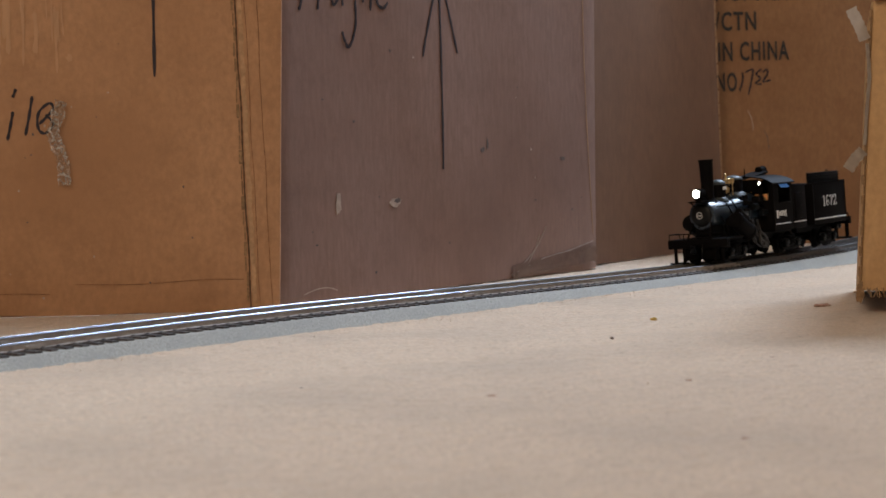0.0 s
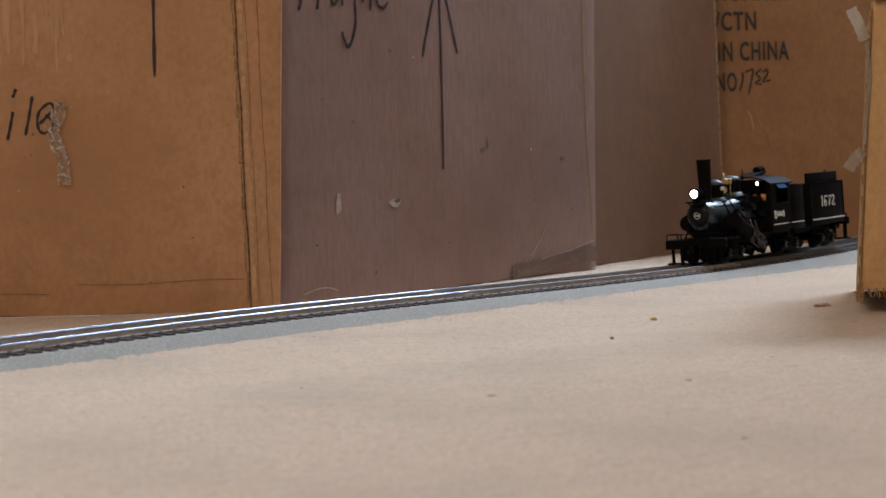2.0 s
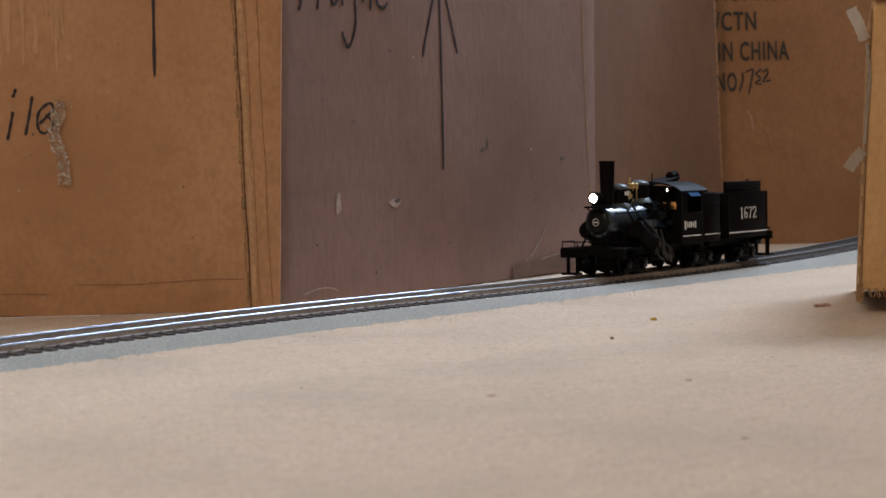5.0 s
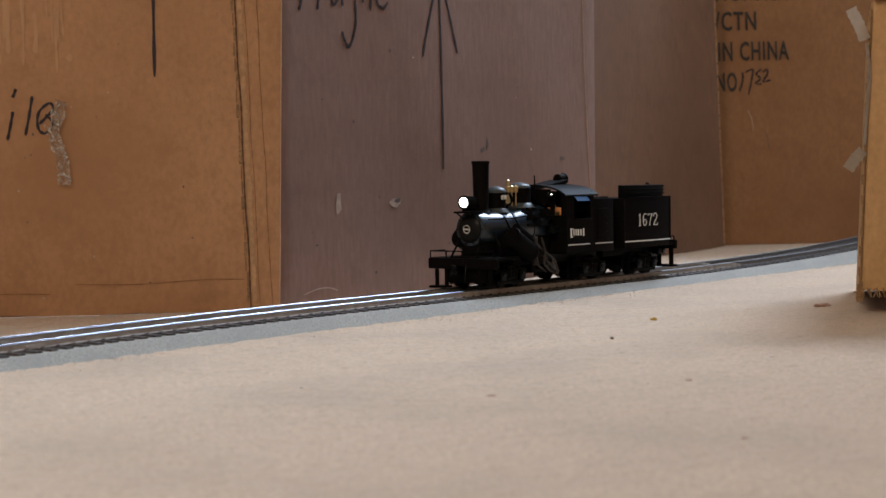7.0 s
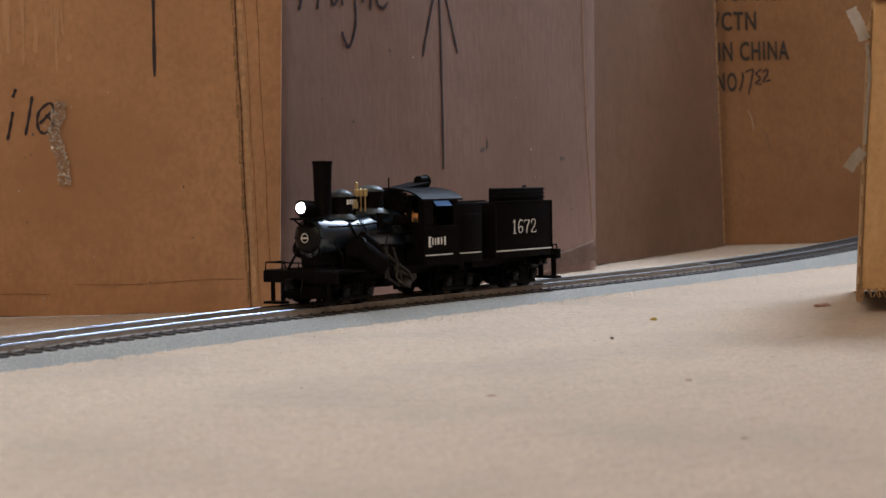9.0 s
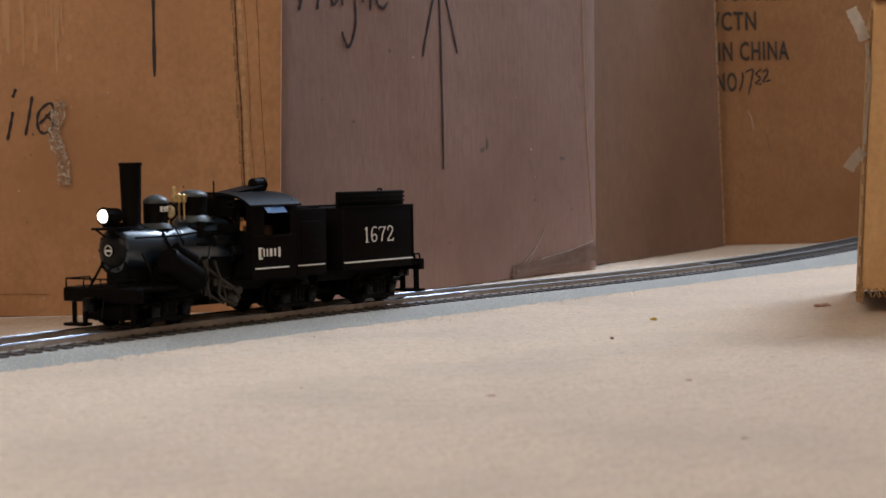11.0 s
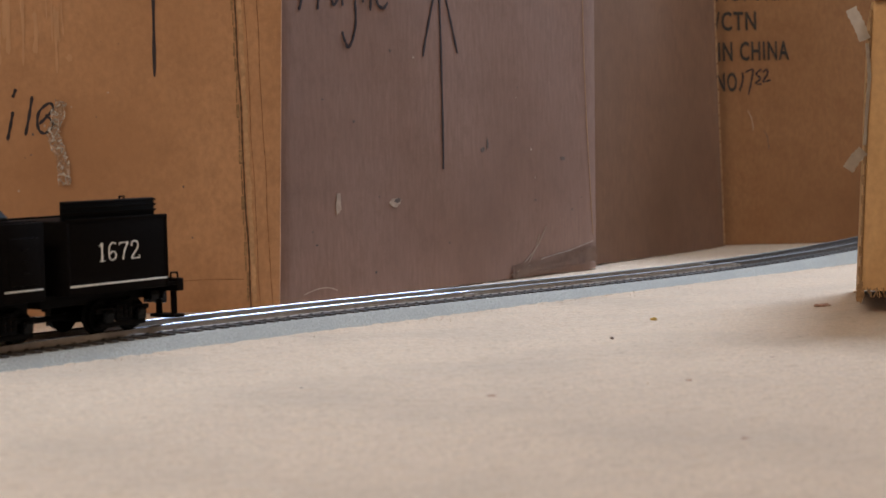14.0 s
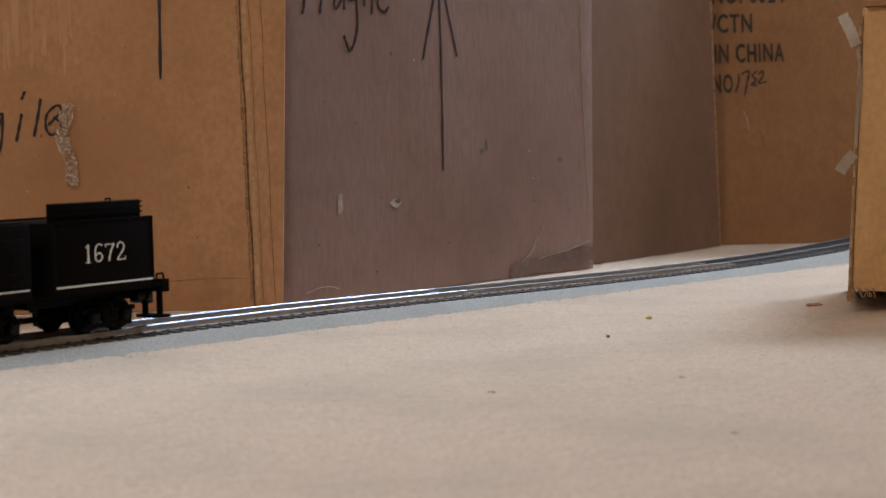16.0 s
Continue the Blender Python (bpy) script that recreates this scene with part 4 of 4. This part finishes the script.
        for pts, r in (([(-22.0, s * 15.6, 20.0), (-24.5, s * 15.8, 14.0), (-23.6, s * 15.8, 8.6), (-26.4, s * 15.8, 6.4)], 0.5), ([(-24.2, s * 15.6, 14.4), (-31.5, s * 15.8, 10.4), (-34.0, s * 15.8, 6.6)], 0.45),
                       ([(-27.0, s * 14.4, 12.6), (-28.4, s * 14.6, 6.2), (-33.0, s * 15.2, 4.4)], 0.5)):
            bm = bmesh.new()
            pipe(bm, pts, r)
            P("link", bm, M_STEEL, "", cyl)
        bm = bmesh.new()
        lathe(bm, (0, -0.8, 0), (0, 0.8, 0), [(0, 2.5), (0.2, 2.8), (1.4, 2.8), (1.6, 2.5)], 22)
        rod(bm, (2.4, -1, 0), (2.4, 1.9, 0), 0.6, 8)
        box(bm, -3.2, -1.2, -1.1, 1.1, -1.6, 1.6, 0.3)
        crank = P("crank", bm, M_STEEL, "weathered crank disc with balance weight", root)
        crank.location = (-33.0 * MM, s * 13.4 * MM, 7.2 * MM)
        bm = bmesh.new()
        box(bm, -0.4, 12.4, -0.4, 0.4, -0.6, 0.6, 0.2)
        for x in (0, 12):
            lathe(bm, (x, -0.7, 0), (x, 0.7, 0), [(0, 1.3), (1.4, 1.3)], 14)
        crod = P("connecting_rod", bm, M_STEEL, "weathered steel connecting rod", root)
        moving[s] = (crank, crod)
    bm = bmesh.new()
    rod(bm, (-33, -13, 7.2), (-33, 13, 7.2), 1.2, 12)
    box(bm, -37, -29, -6, 6, 4.5, 11, 0.6)
    rod(bm, (10, 0, 5.0), (-125, 0, 5.0), 1.0, 10)
    P("gear_case", bm, M_UNDER, "black gear case and drive shaft")
    # cab: walls with window openings
    w, t = 17.4, 0.8
    bm = bmesh.new()
    box(bm, -61.5, -39, -w + t, w - t, 12.4, 13.4)
    cab = P("cab", bm, M_BLACK, "black cab with open side windows", smooth=False)
    panels = [(-39.8, -39.0, -9.0, 9.0, 34.0, 40.5), (-61.5, -60.7, -w + t, w - t, 12.5, 39.5)]
    for s in (-1, 1):
        y0, y1 = (w - t, w) if s > 0 else (-w, -w + t)
        panels += [(-61.5, -39.0, y0, y1, 12.5, 27.4), (-61.5, -58.8, y0, y1, 27.4, 38.6), (-45.4, -39.0, y0, y1, 27.4, 38.6), (-58.8, -45.4, y0, y1, 37.6, 38.6),
                   (-39.8, -39.0, s * 9.0, s * (w - t), 12.5, 29.2), (-39.8, -39.0, s * 14.6, s * (w - t), 29.2, 38.4), (-39.8, -39.0, s * 9.0, s * 11.2, 29.2, 37.2)]
    for b in panels:
        bm = bmesh.new()
        box(bm, *b, 0.1)
        P("cab_panel", bm, M_BLACK, "", cab, False)
    bm = bmesh.new()
    n = 14
    ring0, ring1 = [], []
    for k in range(n + 1):
        y = -18.3 + 36.6 * k / n
        z = 38.0 + 4.6 * math.sqrt(max(0, 1 - (y / 17.6) ** 2)) ** 1.2
        ring0.append((y, z))
        ring1.append((y * 0.985, z - 0.7))
    prof = ring0 + ring1[::-1]
    ra, rb = [bm.verts.new((-37.2, y, z)) for y, z in prof], [bm.verts.new((-63.8, y, z)) for y, z in prof]
    for k in range(len(prof)):
        bm.faces.new((ra[k], ra[(k + 1) % len(prof)], rb[(k + 1) % len(prof)], rb[k]))
    for k in range(n):
        for rg in (ra, rb):
            bm.faces.new((rg[k], rg[k + 1], rg[len(prof) - 2 - k], rg[len(prof) - 1 - k]))
    P("cab_roof", bm, M_ROOF, "curved black cab roof", cab)
    bm = bmesh.new()
    rows = [[bm.verts.new((x, y, z)) for y in (-5, 5)] for x, z in ((-46, 42.6), (-60, 44.6), (-60, 43.4), (-46, 42.2))]
    for k in range(4):
        bm.faces.new((rows[k][0], rows[k][1], rows[(k + 1) % 4][1], rows[(k + 1) % 4][0]))
    bm.faces.new([r[0] for r in rows])
    bm.faces.new([r[1] for r in rows])
    P("roof_hatch", bm, M_ROOF, "raised sloping roof hatch", cab)
    bm = bmesh.new()
    lathe(bm, (-58.2, 0, 44.9), (-64.2, 0, 44.9), [(0, 1.5), (0.5, 2.2), (5.0, 2.3), (5.1, 2.55), (5.8, 2.55), (5.9, 2.1)], 26)
    box(bm, -63.5, -59.5, -1.2, 1.2, 42.0, 44.0, 0.2)
    P("rear_lamp", bm, M_BLACK, "black round lamp on the cab roof", cab)
    bm = bmesh.new()
    v = [bm.verts.new(p) for p in ((-44.2, 17.5, 37.9), (-54.4, 17.5, 37.9), (-55.0, 19.6, 35.2), (-44.8, 19.6, 35.2))]
    f = bm.faces.new(v)
    bmesh.ops.solidify(bm, geom=[f], thickness=0.35)
    P("awning", bm, M_AWNING, "glossy window awning with the reflected blue painted in", cab, False)
    bm = bmesh.new()
    box(bm, -59.2, -45.0, 17.2, 17.9, 26.9, 27.6, 0.15)
    P("window_sill", bm, M_BLACK, "", cab)
    bm = bmesh.new()
    box(bm, -57.6, -40.2, 17.3, 17.62, 15.95, 16.42, 0.1)
    P("stripe", bm, M_WHITE, "thin white lining", cab)
    bm = bmesh.new()
    for x, wd, z0, z1 in ((-42.6, 0.55, 19.3, 23.4), (-44.7, 0.35, 20.2, 22.9), (-46.4, 0.35, 20.2, 22.9), (-48.3, 0.6, 20.2, 22.9), (-50.4, 0.4, 20.2, 22.9), (-52.6, 0.5, 19.8, 23.2)):
        box(bm, x - wd, x + wd, 17.3, 17.62, z0, z1, 0.1)
    for z in (19.3, 22.9):
        box(bm, -44.0, -42.9, 17.3, 17.6, z, z + 0.5, 0.1)
    P("name_bars", bm, M_WHITE, "pale ornamental bars", cab)
    bm = bmesh.new()
    lathe(bm, (-40, 0, 25.5), (-44, 0, 25.5), [(0, 8.4), (3.4, 8.4), (3.8, 7.8)], 28)
    P("backhead", bm, M_UNDER, "", cab)
    bm = bmesh.new()
    for y, z, r in ((4.5, 31, 0.9), (9.6, 29.8, 1.1), (7.5, 33, 0.8), (1.5, 33.2, 0.9)):
        lathe(bm, (-44, y, z), (-45.4, y, z), [(0, r), (1.0, r), (1.3, r * 0.6)], 12)
    pipe(bm, [(-44.5, 8, 24), (-46, 10, 29), (-46, 12, 34)], 0.4)
    P("gauge", bm, M_BRASS, "brass cab gauges", cab)
    # marker lamp; tube length and aim fitted to when the camera sees the bulb
    a, b = Vector((-46.3, 6.0, 38.4)), Vector((-35.3, 11.15, 38.4))
    bm = bmesh.new()
    lathe(bm, a, b, [(0, 0.9), (0, 1.25), (12.15, 1.25), (12.15, 0.95), (0.4, 0.95)], 18)
    tube = P("marker_lamp", bm, M_UNDER, "small black lamp tube", cab)
    bm = bmesh.new()
    lathe(bm, a, b, [(0.5, 0.93), (0.9, 0.93)], 18)
    P("bulb", bm, M_CABLAMP, "bright white marker bulb", tube)
    # Brown block added to give warm glimpses through the cab window.
    bm = bmesh.new()
    box(bm, -60.5, -55.5, -6, 8, 13.4, 30.5, 0.6)
    P("cab_filler_block", bm, M_CAB_BROWN, "brown block added for the warm tone in the cab", cab)
    # Glowing plate, no known lamp; paints the orange light behind the windows.
    bm = bmesh.new()
    box(bm, -45.2, -44.6, -4, 11, 27.5, 32.5, 0.2)
    P("cab_glow_plate", bm, M_WARM, "added glowing plate for the warm light in the cab", cab)
    # bunker behind the cab
    bm = bmesh.new()
    box(bm, -78.2, -61.6, -w, w, 12.5, 36.0, 0.35)
    bun = P("bunker", bm, M_BLACK, "black side bunker")
    bm = bmesh.new()
    box(bm, -75.8, -64.2, w - 0.1, w + 0.55, 17.6, 31.6, 0.25)
    for z in (21.0, 24.5, 28.0):
        box(bm, -71.6, -68.8, w + 0.4, w + 0.8, z, z + 0.5, 0.1)
    P("locker_door", bm, M_BLACK, "", bun)
    bm = bmesh.new()
    box(bm, -77.0, -62.4, w - 0.05, w + 0.25, 15.9, 16.35, 0.1)
    P("stripe", bm, M_WHITE, "thin white lining", bun)
    bm = bmesh.new()
    lathe(bm, (-70, 9, 36), (-70, 9, 38), [(0, 1.9), (0.9, 1.9), (1.4, 1.2)], 16)
    box(bm, -77.5, -62.5, -15, 15, 35.9, 36.5, 0.2)
    P("filler_cap", bm, M_BLACK, "", bun)
    # tender
    bm = bmesh.new()
    box(bm, -129.6, -87.0, -w, w, 12.8, 35.6, 0.4)
    ten = P("tender_tank", bm, M_BLACK, "black square tender tank")
    for s in (-1, 1):
        y = s * w
        for b in ((-88.0, -86.6, y - 0.25, y + 0.25, 13, 36.0), (-129.8, -128.8, y - 0.25, y + 0.25, 13, 36.0), (-129.8, -86.6, y - 0.3, y + 0.3, 35.1, 36.2)):
            bm = bmesh.new()
            box(bm, *b, 0.1)
            P("beading", bm, M_BLACK, "", ten)
    bm = bmesh.new()
    box(bm, -126.6, -87.6, 14.0, 15.4, 35.5, 41.6, 0.3)
    ob = P("oil_bunker", bm, M_ROOF, "raised slatted bunker top", ten)
    for z in (37.4, 39.0, 40.6):
        bm = bmesh.new()
        box(bm, -127.0, -87.2, 15.0, 15.8, z, z + 0.6, 0.12)
        P("slat", bm, M_BLACK, "", ten)
    bm = bmesh.new()
    pipe(bm, [(-112.0, 14.7, 41.4), (-112.0, 14.7, 42.3), (-114.0, 14.7, 42.3), (-114.0, 14.7, 41.4)], 0.3)
    P("lifting_ring", bm, M_BLACK, "", ten)
    bm = bmesh.new()
    box(bm, -129.0, -87.6, w + 0.05, w + 0.35, 15.5, 16.05, 0.1)
    P("stripe", bm, M_WHITE, "thin white lining", ten)
    # painted number 1672 with thick and thin strokes, one mesh a digit
    digits = (([((1.5, 0.2), (1.5, 6.8), 1.15), ((0.3, 5.7), (1.5, 6.6), 0.5), ((0.3, 0.25), (2.7, 0.25), 0.5)], 0.0),
              ([((3.6, 6.2), (2.2, 6.7), (0.9, 5.4), (0.6, 3.2), (0.9, 1.2), (2.1, 0.4), (3.4, 1.3), (3.5, 2.6), (2.3, 3.6), (0.9, 2.6), 0.85)], 3.9),
              ([((0.5, 5.4), (0.5, 6.5), 0.5), ((0.5, 6.4), (4.2, 6.4), 0.8), ((4.2, 6.4), (2.6, 3.4), (1.9, 0.2), 0.95)], 8.6),
              ([((0.7, 4.9), (1.0, 6.2), (2.3, 6.8), (3.6, 5.8), (3.3, 4.1), (1.8, 2.2), (0.6, 0.7), 0.85), ((0.6, 0.5), (4.1, 0.5), 0.9), ((4.1, 0.5), (4.2, 1.6), 0.4)], 13.6))
    for strokes, at in digits:
        bm = bmesh.new()
        for st in strokes:
            ribbon(bm, st[:-1], st[-1] * 0.70, 0.0, 0.2, 1.0)
        for v in bm.verts:
            v.co = (-99.6 - (v.co.x + at) * 0.98, w + 0.12 + v.co.y, 22.5 + v.co.z * 0.86)
        P("number_digit", bm, M_WHITE, "white painted digit", ten, False)
    # rear platform
    bm = bmesh.new()
    box(bm, -135.6, -129.4, -16.5, 16.5, 12.8, 14.0, 0.2)
    box(bm, -137.2, -134.2, -17, 17, 10.8, 15.0, 0.35)
    P("rear_beam", bm, M_BLACK, "black rear buffer beam")
    for s in (-1, 1):
        bm = bmesh.new()
        for y in (8.6, 15.2):
            box(bm, -134.6, -133.6, s * y - 1.1, s * y + 1.1, 2.8, 11, 0.2)
        box(bm, -137.3, -132.0, s * 11.6 - 5.4, s * 11.6 + 5.4, 2.3, 3.4, 0.25)
        P("footboard", bm, M_BLACK, "black rear step board")
    bm = bmesh.new()
    pipe(bm, [(-132.3, 16, 13.9), (-132.3, 16, 16.9), (-135.2, 16, 16.9), (-135.6, 16, 14.8)], 0.33)
    P("handrail", bm, M_BLACK, "thin black wire handrail")
    bm = bmesh.new()
    pipe(bm, [(-132.3, -16, 13.9), (-132.3, -16, 16.9), (-135.2, -16, 16.9), (-135.6, -16, 14.8)], 0.33)
    P("handrail", bm, M_BLACK, "thin black wire handrail")
    bm = bmesh.new()
    box(bm, -143, -137, -1.6, 1.6, 6.4, 9.4, 0.4)
    box(bm, -146, -142, -2.4, 1.0, 5.6, 10.2, 0.7)
    P("coupler", bm, M_AXLE, "dark metal knuckle coupler")
    bm = bmesh.new()
    box(bm, -133, -126.5, 9.0, 12.8, 8.4, 11.6, 0.4)
    P("brake_tank", bm, M_AXLE, "small glossy brake tank")
    sets = []
    for xa, xb in ((3.5, -10.5), (-60.0, -74.0), (-107.0, -121.0)):
        sets += truck(root, xa, xb)
    return root, sets, moving


# ---- crumbs on the carpet ----
def crumb(name, x, y, r, mat, label, flat=0.6, seed=1, long=1.0):
    bm = bmesh.new()
    bmesh.ops.create_icosphere(bm, subdivisions=2, radius=r, matrix=Matrix.Translation((0, 0, r * flat)))
    rnd = random.Random(seed)
    for v in bm.verts:
        v.co.x *= long * rnd.uniform(0.75, 1.2)
        v.co.y *= rnd.uniform(0.75, 1.2)
        v.co.z *= flat * rnd.uniform(0.8, 1.15)
    ob = part(name, bm, mat)
    ob.location = (x * MM, y * MM, -0.0003)
    return tagged(ob, label, "crumb", "crumbs on the carpet")


def crumbs():
    crumb("crumb", 149.9, 678.4, 1.9, M_CRUMB, "reddish-brown dried crumb on the carpet", 0.45, 2, 1.5)
    crumb("crumb", 147.0, 676.5, 1.2, M_CRUMB, "reddish-brown dried crumb on the carpet", 0.6, 3, 1.2)
    crumb("crumb", 76.5, 626.9, 1.0, M_YELLOW, "tiny yellow crumb on the carpet", 0.7, 4, 1.3)
    crumb("speck", 54.6, 559.4, 0.6, M_SPECK, "tiny dark speck on the carpet", 0.8, 5)
    for k, (x, y, r) in enumerate(((11.3, 420.2, 0.9), (63.4, 445.4, 0.7), (-36.9, 442.4, 0.6), (60.7, 346.9, 0.8), (115.1, 556.4, 0.6), (94.4, 495.8, 0.6))):
        crumb("speck", x, y, r, M_SPECK if k in (2, 4) else M_CRUMB, "tiny brownish speck on the carpet", 0.35, 10 + k, 1.4)


carpet()
carpet_pile()
room()
cartons()
crumbs()
loco, wheelsets, gear = locomotive()
track()

# arc length of the chimney along the track, second by second
RUN = [(0, 223.0), (1.75, 223.0), (2.0, 220.6), (2.5, 213.6), (3.0, 203.3), (3.5, 189.3), (4.0, 171.7), (6.5, 49.6), (7.0, 24.3), (7.5, -1.0), (8.0, -27.0), (8.5, -52.3), (9.0, -77.8),
       (11.5, -196.7), (12.0, -215.4), (12.5, -240.1), (13.0, -265.9), (13.5, -289.2), (14.0, -305.6), (14.5, -314.7), (14.75, -315.4), (16.0, -315.4)]


def travelled(t):
    """Monotone cubic between the rows of RUN."""
    ts, ss = [r[0] for r in RUN], [r[1] for r in RUN]
    d = [(b - a) / (u - v) for a, b, v, u in zip(ss, ss[1:], ts, ts[1:])]
    m = [d[0]] + [0 if a * b <= 0 else 2 * a * b / (a + b) for a, b in zip(d, d[1:])] + [d[-1]]
    i = max(k for k in range(len(ts) - 1) if ts[k] <= t or k == 0)
    h = ts[i + 1] - ts[i]
    u = (t - ts[i]) / h
    return ((2 * u ** 3 - 3 * u * u + 1) * ss[i] + (u ** 3 - 2 * u * u + u) * h * m[i] + (3 * u * u - 2 * u ** 3) * ss[i + 1] + (u ** 3 - u * u) * h * m[i + 1])


def loco_pose(s):
    a, b = on_track(s), on_track(s + 105)
    d = a - b
    # lean, shift and pitch at the far end, fitted to the camera's view
    k = min(1.0, max(0.0, (s - 180) / 43))
    a = a + (b - a).normalized() * 5.2 * k
    d.z -= 1.5 * k
    return pose(a.x * MM, a.y * MM, (a.z + RAIL_TOP) * MM, 3.0 * k, -math.degrees(math.atan2(d.z, d.xy.length)), math.degrees(math.atan2(d.y, d.x)))


def motions():
    times = [k * 0.1 for k in range(161)]
    arc = [travelled(t) for t in times]
    walk(loco, [(t, loco_pose(s)) for t, s in zip(times, arc)])
    for w, x in wheelsets:
        walk(w, [(t, pose(x * MM, 0, 5.0 * MM) @ Matrix.Rotation((arc[0] - s) / 5.0, 4, "Y")) for t, s in zip(times, arc)])
    up = Vector((28.9, 0, 15.3)).normalized()
    for side, (crank, crod) in gear.items():
        rows, rods = [], []
        for t, s in zip(times, arc):
            a = (arc[0] - s) / 5.0 + (0 if side > 0 else math.pi / 2)
            turn = Matrix.Rotation(a, 4, "Y")
            rows.append((t, pose(-33.0 * MM, side * 13.4 * MM, 7.2 * MM) @ turn))
            pin = turn @ Vector((2.4, 0, 0))
            along = pin.dot(up)
            off = (pin - up * along).length
            end = up * (along + math.sqrt(144 - off * off))
            d = end - pin
            rods.append((t, pose((-33.0 + pin.x) * MM, side * 15.0 * MM, (7.2 + pin.z) * MM, 0, -math.degrees(math.atan2(d.z, d.x)), 0)))
        walk(crank, rows)
        walk(crod, rods)


motions()
